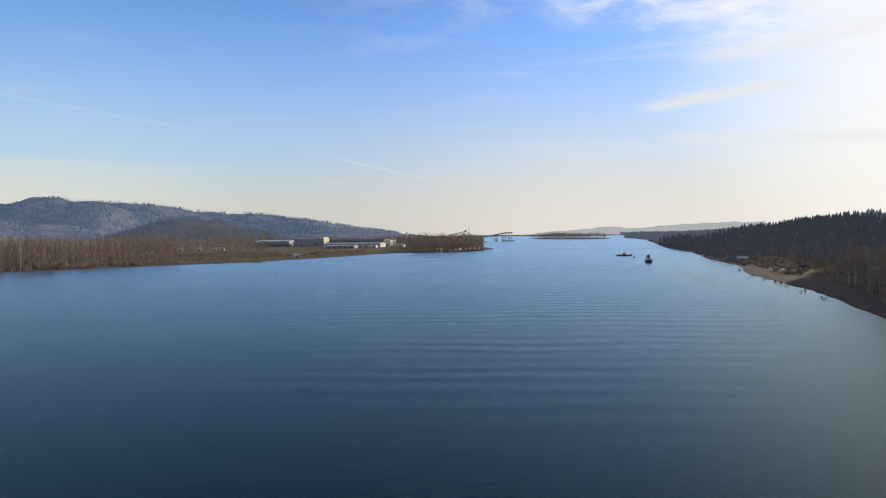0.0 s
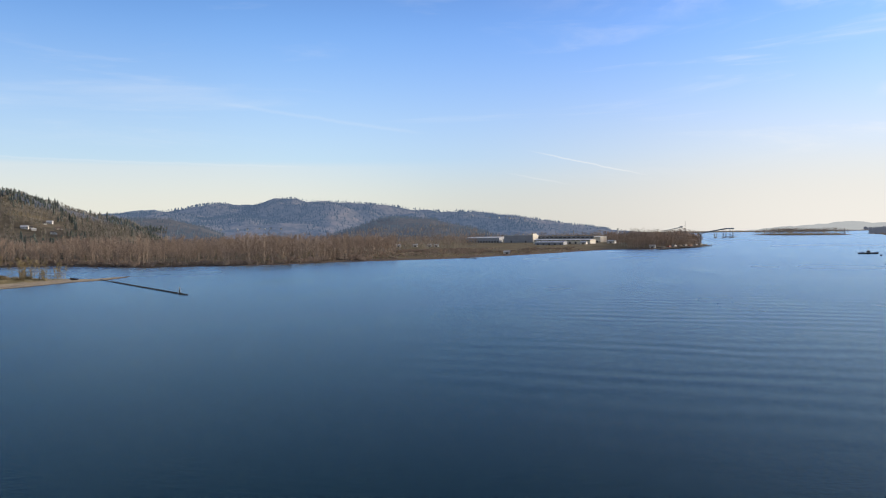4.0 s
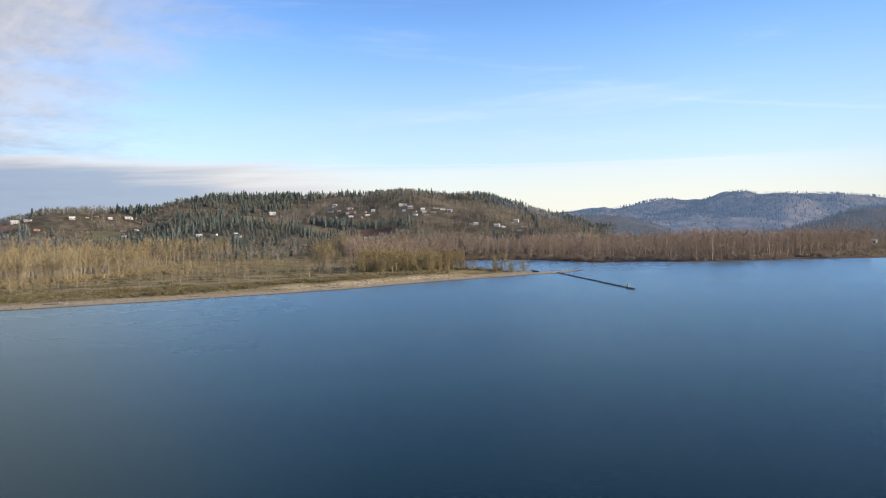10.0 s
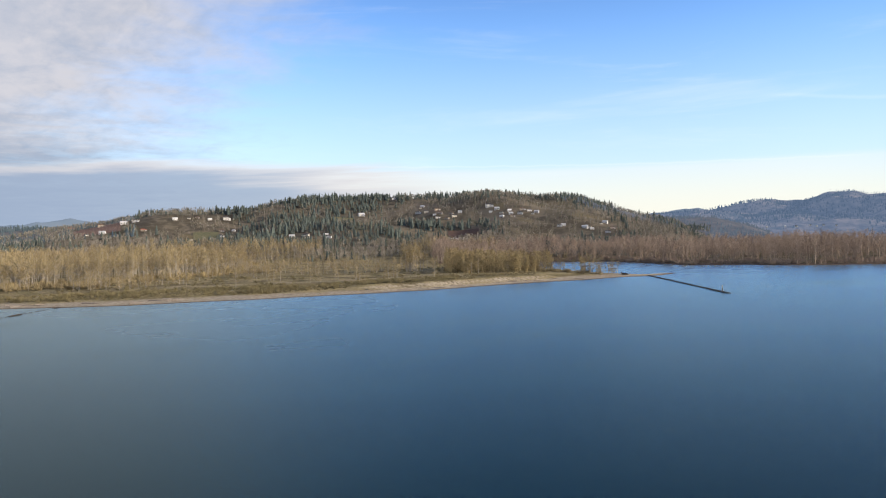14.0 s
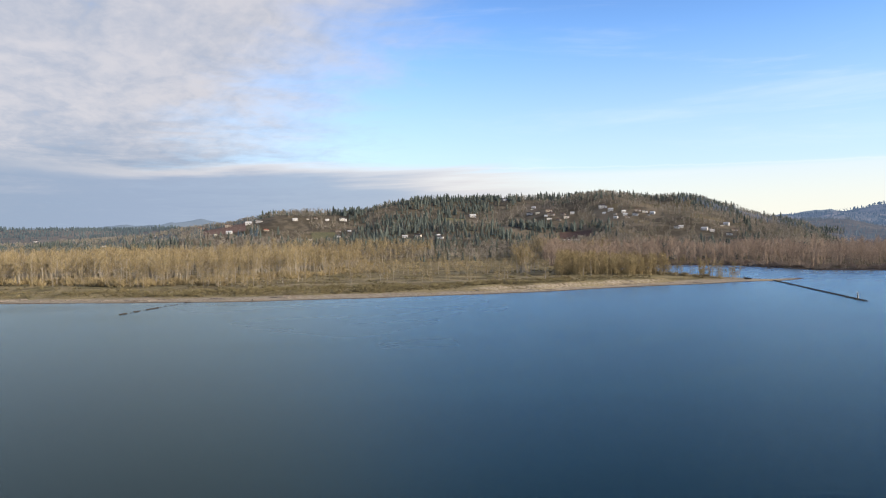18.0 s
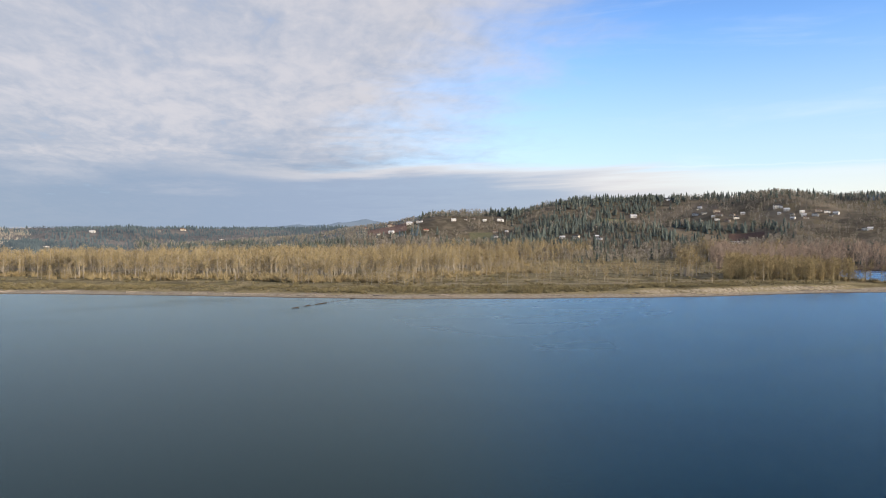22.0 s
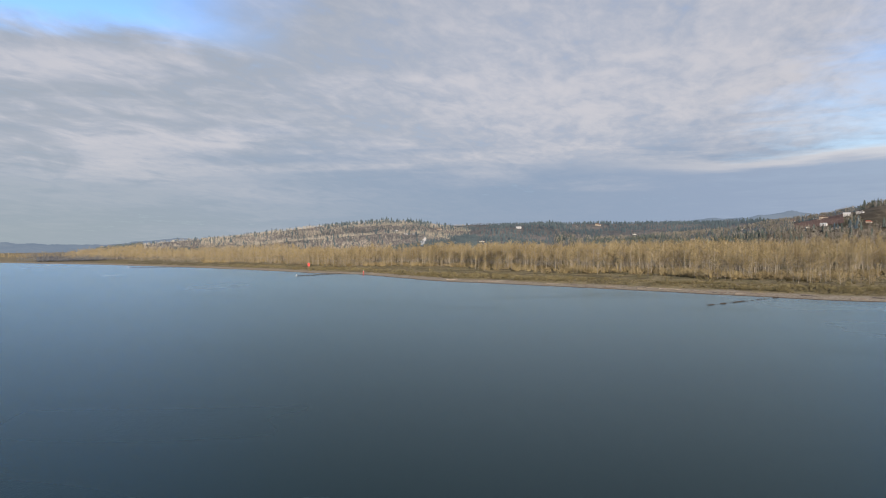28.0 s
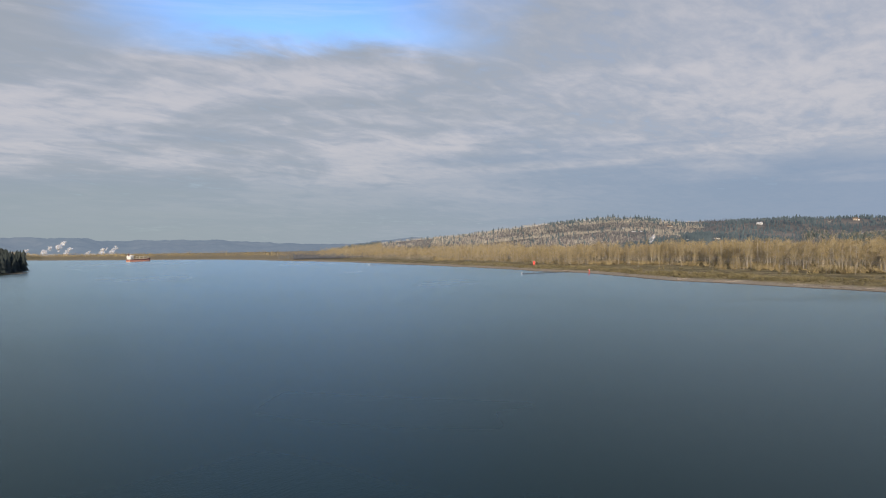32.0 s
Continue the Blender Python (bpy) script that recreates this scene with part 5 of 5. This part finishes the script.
def mast(az, r, h):
    t = thing("radio_mast", pose(*at(az, r), 0, 0, 0), "thin lattice mast standing above the bare trees", "mast")
    for k in range(3):
        a = k * 2.094
        part("leg", bar((1.1 * math.cos(a), 1.1 * math.sin(a), -1), (.25 * math.cos(a), .25 * math.sin(a), h), .16, .12, 5), DARK_STEEL, t)
    for z in np.arange(4, h, 5.0):
        part("ring", bar((0, 0, z), (0, 0, z + .25), 1.1 - .85 * z / h, None, 6), DARK_STEEL, t)


mast(-2.04, 1540, 46)


def loader():
    """A ship loader: a long inclined conveyor on trestles over the water."""
    r = 2440
    t = thing("ship_loader", pose(*bearing(-4.4, r), 0, 0, -4.4), "grey ship loader with an inclined conveyor on trestles", "ship loader")
    part("gallery", rod(rod(bmesh.new(), (-52, 0, 15), (20, 0, 28), 2.0, 2.0, 4), (20, 0, 28), (44, 0, 28), 2.0, 2.0, 4), STEEL_WALL, t, "grey conveyor gallery")
    for x, h in ((-14, 21), (-8, 22), (12, 27), (20, 28), (32, 28), (40, 28)):
        leg = part("trestle", bar((x - 1.2, -3, -4), (x, -1, h), .9, .6, 5), STEEL_WALL, t)
        part("brace", rod(bar((x - 1.2, -3, 3), (x + 3, -3, h * .6), .35), (x + 3, -3, 3), (x - 1, -3, h * .6), .35), DARK_STEEL, leg)
    for x in (-11, 16, 36):
        part("dolphin", bar((x, -3, -4), (x, -3, 2.5), 5, 5, 8), CONCRETE, t)
    part("mooring_deck", crate(6, 52, -6, 2, 1.5, 3.0), CONCRETE, t)


loader()
c = thing("conveyor", pose(*at(-1.25, 1500), 0, 0, -1.25), "inclined conveyor gallery showing over the trees", "conveyor")
part("gallery", bar((-22, 0, 25), (14, 0, 32.5), .7, .7, 4), STEEL_WALL, c)
for x, z in ((-18, 25), (-2, 28), (13, 32)):
    part("trestle", bar((x, 0, -1), (x, 0, z), .6, .4, 6), GREY, c)
part("head_box", crate(11, 16, -2, 2, 32, 34.5), STEEL_WALL, c)

# dock and barge along the point
x0, y0, _ = bearing(-.2, 1262)
x1, y1, _ = bearing(-3.7, 1420)
run = math.hypot(x1 - x0, y1 - y0)
dock = thing("dock", pose((x0 + x1) / 2, (y0 + y1) / 2, 0, 0, 0, math.degrees(math.atan2(y1 - y0, x1 - x0))), "long dark timber dock with piles off the wooded point", "dock")
part("deck", crate(-run / 2, run / 2, -5, 5, 2.0, 3.2), TIMBER, dock)
for k in range(17):
    for y in (-4.4, 4.4):
        part("timber_post", bar((-run / 2 + run * k / 16, y, -4), (-run / 2 + run * k / 16, y, 3.9), .55, .5, 6), TIMBER, dock)
for k in range(9):
    x = -run / 2 + run * (k + .7) / 9.5
    load = thing("cargo_stack", dock.matrix_world @ Matrix.Translation((x, 0, 3.2)), "weathered cargo stack on the dock", "cargo", "cargo on the dock")
    part("stack", crate(-3 - k % 3, 3, -2.2, 2.2, 0, 1.2 + (k * 7 % 5) * .5, bevel=.15), (CONCRETE, RUST, GREY, DRIFT)[k % 4], load)


# ---- boats ----
def hull_mesh(length, beam, depth, draught, flare=1.0, stern=.75):
    """A hull from ring to ring: square stern, fine bow, sheer rising forward (+x)."""
    v, f, n = [], [], 15
    for k in range(n):
        u = k / (n - 1)
        half = beam / 2 * (stern + (1 - stern) * min(1, u * 4)) * (1 - max(0, (u - .68) / .32) ** 2.2)
        x, sheer = (u - .5) * length, depth * (1 + .28 * max(0, u - .6) * 2.5)
        for s, z in ((-1, sheer), (-.96, 0.0), (-.55, -draught), (.55, -draught), (.96, 0.0), (1, sheer)):
            v.append((x, half * s * (flare if z > 0 else 1.0), z))
    for k in range(n - 1):
        for s in range(5):
            a = k * 6 + s
            f.append((a, a + 6, a + 7, a + 1))
        f.append((k * 6, k * 6 + 5, k * 6 + 11, k * 6 + 6))
    f.append(tuple(range(6)))
    return v, f


def tug(az, r, turn, s=1.0):
    t = thing("tugboat", pose(*bearing(az, r), 0, 0, turn) @ Matrix.Scale(s, 4), "black-hulled tugboat with a tall pale wheelhouse on the river", "boat")
    solid("hull", *hull_mesh(24, 8, 2.2, 1.6), HULL_BLACK, t, "black hull")
    part("fender", crate(-11.5, 7, -4.15, 4.15, 1.3, 1.8), DARK_STEEL, t)
    part("deckhouse", crate(-4, 6, -2.6, 2.6, 2.0, 4.8, bevel=.2), WHITE, t)
    wh = part("wheelhouse", crate(0, 4.5, -1.9, 1.9, 4.82, 8.0, bevel=.2), WHITE, t, "white wheelhouse")
    for y in (-1.0, 1.0):
        part("window", crate(4.45, 4.6, y - .7, y + .7, 6.4, 7.4), GLASS, wh)
        part("window", crate(-.1, .04, y - .7, y + .7, 6.4, 7.4), GLASS, wh)
    part("funnel", bar((-2.2, 0, 4.8), (-2.4, 0, 7.6), .9, .8, 10), DARK_STEEL, t)
    part("mast", rod(bar((1.5, 0, 8), (1.5, 0, 13), .16, .08, 6), (1.5, -1.2, 10.8), (1.5, 1.2, 10.8), .08), WHITE, t)
    part("bitts", rod(bar((-8, -1, 2), (-8, -1, 3.3), .25), (-8, 1, 2), (-8, 1, 3.3), .25), DARK_STEEL, t)


tug(-15.7, 856, 78)
b = thing("work_barge", pose(*bearing(-13.9, 1046), 0, 0, -13.9 + 4), "low black work barge with a small pale deckhouse and mast", "boat")
solid("hull", *hull_mesh(22, 6.5, 1.5, 1.0, 1, .9), HULL_BLACK, b)
part("deckhouse", crate(-1.8, 2.2, -1.6, 1.6, 1.3, 4.0, bevel=.15), GREY, b)
part("window", crate(-1.2, 1.6, -1.7, -1.55, 2.6, 3.4), GLASS, b)
part("mast", bar((.4, 0, 4), (.4, 0, 8.2), .14, .06, 6), WHITE, b)
part("winch", bar((-6, -.9, 2.0), (-6, .9, 2.0), .7, .7, 10), DARK_STEEL, b)
buoy = thing("mooring_buoy", pose(*bearing(-14.65, 984), 0, 0, 0), "small dark mooring buoy", "buoy")
part("float", bar((0, 0, -.6), (0, 0, 1.1), 1.3, 1.1, 10), DARK_STEEL, buoy)
part("ring", bar((0, 0, 1.1), (0, 0, 1.8), .3, .2, 6), DARK_STEEL, buoy)


def freighter(az, r, turn):
    t = thing("cargo_ship", pose(*bearing(az, r), 0, 0, turn) @ Matrix.Scale(.75, 4), "anchored cargo ship with a salmon-red hull, maroon topsides and white superstructure", "ship")
    solid("hull", *hull_mesh(118, 19, 5.0, 5, 1.0, .85), HULL_RED, t, "salmon-red lower hull")
    v, f = hull_mesh(118.4, 19.3, 8.0, 5, 1.0, .85)
    solid("topsides", [(x, y, z if z > 0 else 4.6) for x, y, z in v], f, HULL_DARK, t, "dark maroon topsides")
    part("deck", crate(-57, 44, -8.2, 8.2, 7.9, 8.25), DECK, t)
    part("forecastle", crate(46, 56, -3, 3, 8.3, 12), HULL_DARK, t)
    house_part = part("superstructure", crate(-55, -39, -8.5, 8.5, 8.3, 20, bevel=.3), WHITE, t, "white accommodation block")
    part("bridge", crate(-50, -38.5, -9.6, 9.6, 20.02, 23.4, bevel=.2), WHITE, house_part)
    for z in (11, 14, 17):
        part("window_row", crate(-38.98, -38.8, -7.5, 7.5, z, z + .9), GLASS, house_part)
        part("window_row", crate(-54, -40, -8.75, -8.49, z, z + .9), GLASS, house_part)
    part("bridge_window", crate(-38.5, -38.3, -9, 9, 21.4, 22.7), GLASS, house_part)
    part("funnel", bar((-53, 0, 20), (-54, 0, 28), 2.4, 2.0, 10), HULL_DARK, t)
    part("radar_mast", bar((-44, 0, 23.4), (-44, 0, 31), .4, .2, 6), WHITE, t)
    for x in (-26, -7, 12, 31):
        part("hatch_cover", crate(x - 7.5, x + 7.5, -6, 6, 8.26, 10.0, bevel=.2), DECK, t)
    for x in (-16.5, 2.5, 21.5):
        crane = part("crane_post", bar((x, 0, 8), (x, 0, 19), .9, .7, 8), CREAM_WALL, t)
        part("jib", bar((x, 0, 18.5), (x + 14, 0, 16.5), .5, .3, 5), CREAM_WALL, crane)
    part("foremast", bar((47, 0, 12), (47, 0, 24), .5, .2, 6), WHITE, t)


freighter(149.8, 2160, 149.8 + 50)

# ---- pile dikes and daymarks ----
def pile_dike(p, q, count, top, label, wales=True, broken=0.0, seed=0):
    g = random.Random(seed)
    (ax, ay, _), (bx, by, _) = bearing(*p), bearing(*q)
    run = math.hypot(bx - ax, by - ay)
    t = thing("pile_dike", pose(ax, ay, 0, 0, 0, math.degrees(math.atan2(by - ay, bx - ax))), label, "pile dike", "pile dikes")
    for k in range(count):
        if g.random() < broken * 1.3:
            continue
        x, y = run * k / (count - 1) + g.uniform(-.3, .3), g.uniform(-.3, .3)
        part("timber_post", bar((x, y, -4), (x + g.uniform(-.25, .25), y + g.uniform(-.2, .2), top * g.uniform(.75, 1.25)), .30, .24, 6), TIMBER, t)
    if wales:
        n = max(1, int(run // (18 if not broken else 7)))
        for k in range(n):
            if g.random() < broken:
                continue
            part("wale", crate(run * k / n, run * (k + .97) / n, -.55, -.3, top * .4, top * .4 + .4), TIMBER, t)
            part("wale", crate(run * k / n, run * (k + .97) / n, .3, .55, top * .4, top * .4 + .4), TIMBER, t)
    return t


pile_dike((41.5, 690), (35.75, 481), 74, .75, "long black timber pile dike running out from the sand spit", seed=1)
pile_dike((85.0, 520), (89.8, 446), 64, .5, "broken line of old black pilings off the beach", True, .46, 2)
pile_dike((121.0, 858), (117.3, 915), 40, 1.1, "black pile dike reaching off the far beach", seed=3)
pile_dike((132.9, 1328), (128.6, 1262), 30, 1.0, "low black pile dike along the far shore", seed=4)
pile_dike((15.0, 975), (13.7, 941), 16, 1.6, "short black pile dike on the opposite shore", seed=5)


def pilings(az, r, n, step, turn, label, seed):
    """Old standing piles in a ragged row."""
    g = random.Random(seed)
    t = thing("old_pilings", pose(*bearing(az, r), 0, 0, turn), label, "pilings", "old pilings")
    for k in range(n):
        x, y = step * (k - n / 2) + g.uniform(-.6, .6), g.uniform(-2.5, 2.5)
        part("timber_post", bar((x, y, -4), (x + g.uniform(-.3, .3), y, g.uniform(.4, 1.7)), .26, .20, 6), TIMBER, t)


for k, (az, r, n, step, turn) in enumerate([(-22.2, 690, 8, 4, 60), (-22.9, 610, 11, 4, 62), (-23.8, 575, 12, 3.6, 64), (-24.6, 537, 10, 3.5, 64), (-25.1, 512, 5, 3, 60),
                                             (-26.2, 474, 9, 2.4, 68), (-27.6, 430, 8, 2.6, 66), (-28.6, 436, 7, 2.8, 60), (-21.3, 775, 5, 2.6, 50), (-30.4, 383, 3, 3, 60)]):
    pilings(az, r, n, step, turn, "row of old dark pilings standing off the shaded beach", k)


def daymark(az, r, z, h, board, mat, label):
    x, y, g = at(az, r)
    g = max(g, -1.5)
    t = thing("daymark", pose(x, y, g, 0, 0, az), label, "daymark", "daymarks")
    for dx in (-.6, .6):
        part("post", bar((dx, 0, -2), (dx * .4, 0, z - g + h), .22, .16, 6), mat, t)
    part("board", crate(-board / 2, board / 2, -.25, -.05, z - g + h - board * 1.5, z - g + h), mat, t)
    part("ladder", crate(-.25, .25, -.5, -.3, 0, z - g + h * .8), DARK_STEEL, t)
    part("lantern", bar((0, 0, z - g + h), (0, 0, z - g + h + .8), .3, .25, 8), MARKER_WHITE, t)


daymark(120.1, 1050, 2.5, 7.6, 3.0, MARKER_RED, "tall red daymark board on the far bank")
daymark(115.9, 858, 0, 4.6, 1.3, MARKER_RED, "red daymark post standing at the water's edge")
daymark(121.05, 857, 0, 1.8, .45, MARKER_WHITE, "white daymark at the end of a pile dike")
daymark(36.25, 497, 0, 3.4, .8, MARKER_WHITE, "white daymark on the long pile dike")
daymark(133.0, 1325, 0, 1.7, .45, MARKER_WHITE, "white daymark on the far pile dike")
daymark(138.1, 1590, 0, 1.6, .45, MARKER_WHITE, "white daymark off the far shore")


# ---- the shaded beach on the near side of the right bank ----
def camper(az, r, turn):
    t = thing("camper_van", pose(*at(az, r), 0, 0, turn), "white camper van parked above the shaded beach", "van")
    part("body", crate(-3.2, 3.2, -1.1, 1.1, .5, 3.0, bevel=.25), WHITE, t)
    part("cab", crate(3.22, 4.6, -1.0, 1.0, .5, 2.0, bevel=.3), WHITE, t)
    part("windscreen", crate(4.3, 4.64, -.85, .85, 1.3, 1.8), GLASS, t)
    for x in (-2, 3.2):
        for y in (-1.0, 1.0):
            wheel = part("wheel", bar((x, y - .15, .42), (x, y + .15, .42), .42, .42, 12), DARK_STEEL, t)
            part("rim", bar((x, y - .18, .42), (x, y + .18, .42), .22, .22, 8), PALE_ROOF, wheel)


camper(-24.9, 640, 40)
cabin = shed("cabin", -22.3, 850, 10, 7, 3.2, 10, GREY, PALE_ROOF, "small grey cabin under the firs by the shore", 1, 3, 2.0)
shed("cabin", -26.3, 640, 6, 5, 3, 0, WHITE, DARK_ROOF, "small white hut behind the beach trees", 1, 1, 1.4)

# ---- steam and mill far down the river ----
def steam(az, r, z, size, n, seed):
    g = random.Random(seed)
    bm = bmesh.new()
    for k in range(n):
        u = k / max(1, n - 1)
        c = (size * (1.0 * u + g.uniform(-.4, .4)), g.uniform(-.3, .3) * size, z + size * (1.25 * u + g.uniform(-.25, .25)))
        bmesh.ops.create_icosphere(bm, subdivisions=2, radius=size * g.uniform(.22, .46) * (1 - .2 * u), matrix=Matrix.Translation(c))
    for v in bm.verts:
        v.co += Vector(noise.noise_vector(v.co * .09)) * size * .22
    for f in bm.faces:
        f.smooth = True
    me = bpy.data.meshes.new("steam_plume")
    bm.to_mesh(me)
    bm.free()
    me.materials.append(STEAM)
    ob = new("steam_plume", me)
    ob.matrix_world = pose(*bearing(az, r), 0, 0, az)
    tagged(ob, "white plume drifting far off, mill steam and valley smoke", "steam", "steam plumes")


for k, (az, z, size, n) in enumerate([(157.1, 14, 14, 8), (155.9, 12, 22, 14), (155.1, 32, 24, 12), (154.5, 14, 18, 10), (153.2, 6, 12, 8), (152.3, 8, 20, 14), (151.6, 14, 18, 10)]):
    steam(az, 4200, z, size * 1.15, n, k)
# thin smoke over the valley side, built like the steam
steam(111.3, 1950, 36, 11, 8, 9)
for k, (az, w, h) in enumerate([(156.6, 40, 7), (155.6, 50, 9), (154.6, 30, 6), (153.0, 45, 8), (151.7, 36, 7)]):
    shed("far_mill", az, 4150, w, 30, h, 10, (GREY, STEEL_WALL, TAN)[k % 3], GREY, "far mill building under steam plumes", 3, 4, flat=True)


# ---- single trees and driftwood along the near bank ----
def tree_thing(m, parts, mats, name, label, group):
    t = thing(name, m, label, "tree", group)
    for piece, (v, f), mat in zip(("trunk", "crown"), parts, mats):
        ob = mesh_object(piece, v, f, [mat], tint=np.full(len(v), .5))
        ob.parent = t
    return t


FRONT = [bare_tree(25, 18, 620, .10, .22 + .025 * (k % 3), 6, 60 + k, low=.08) for k in range(5)]
first = []
spots = along(2600, 54, 125, 60, 470, lambda a, r, x, y, s: (np.abs(s - flat_front(a) - 14 - 24 * value_noise(x, y, 70, 11)) < 16) | ((s > 62) & (s < flat_front(a)) & (value_noise(x, y, 24, 41) > .70)))[:190]
for k, p in enumerate(spots):
    size = random.uniform(.5, 1.05) if k % 3 else random.uniform(.35, .7)
    m = pose(*p, 0, 0, random.uniform(0, 360)) @ Matrix.Scale(size, 4)
    if len(first) < len(FRONT):
        first.append(tree_thing(m, FRONT[len(first)], (BARK, TWIGS), "cottonwood_tree", "bare cottonwood with a pale trunk and golden-brown twigs on the bank", "cottonwoods on the near bank"))
    else:
        copy_thing(first[k % len(first)], m)


def log_mesh(length, seed):
    g = random.Random(seed)
    pts = [(length * (u - .5), .3 * math.sin(3 * u + seed), .28 + .1 * math.sin(5 * u)) for u in np.linspace(0, 1, 6)]
    v, f, sides = [], [], 6
    for k, p in enumerate(pts):
        rad = (.55 if k == 0 else .34) * (1 - .55 * k / 5)
        for s in range(sides):
            t = 2 * math.pi * s / sides
            v.append((p[0], p[1] + rad * math.cos(t) * g.uniform(.85, 1.15), p[2] + rad * math.sin(t)))
    for k in range(5):
        for s in range(sides):
            f.append((k * sides + s, k * sides + (s + 1) % sides, k * sides + sides + (s + 1) % sides, k * sides + sides + s))
    f += [tuple(range(sides))[::-1], tuple(range(5 * sides, 6 * sides))]
    return v, f


logs = [solid("driftwood_log", *log_mesh(6 + 2.5 * k, k), DRIFT, None) for k in range(4)]
for ob in logs:
    tagged(ob, "bleached driftwood log stranded on the beach sand", "log", "driftwood on the beach")
strand = along(400, 46, 124, 6, 20, lambda a, r, x, y, s: (s > 7) & (s < 20))[:64]
for k, p in enumerate(strand):
    a = math.degrees(math.atan2(-p[0], p[1]))
    m = pose(*p, 0, 0, a + random.uniform(-40, 40))
    if k < len(logs):
        logs[k].matrix_world = m
    else:
        copy_thing(logs[k % len(logs)], m)
snag = thing("dead_tree_root", pose(*at(43.2, 690), 0, 0, 20), "dark uprooted stump lying on the sand spit", "stump")
part("stump", bar((-2.5, 0, .8), (3.5, 0, .5), 1.1, .5, 8), TIMBER, snag)
for k in range(7):
    part("root", bar((-2.3, 0, .9), (-3.6, 2.2 * math.cos(k * .9), 1.0 + 2.0 * abs(math.sin(k * .9))), .3, .06, 5), TIMBER, snag)
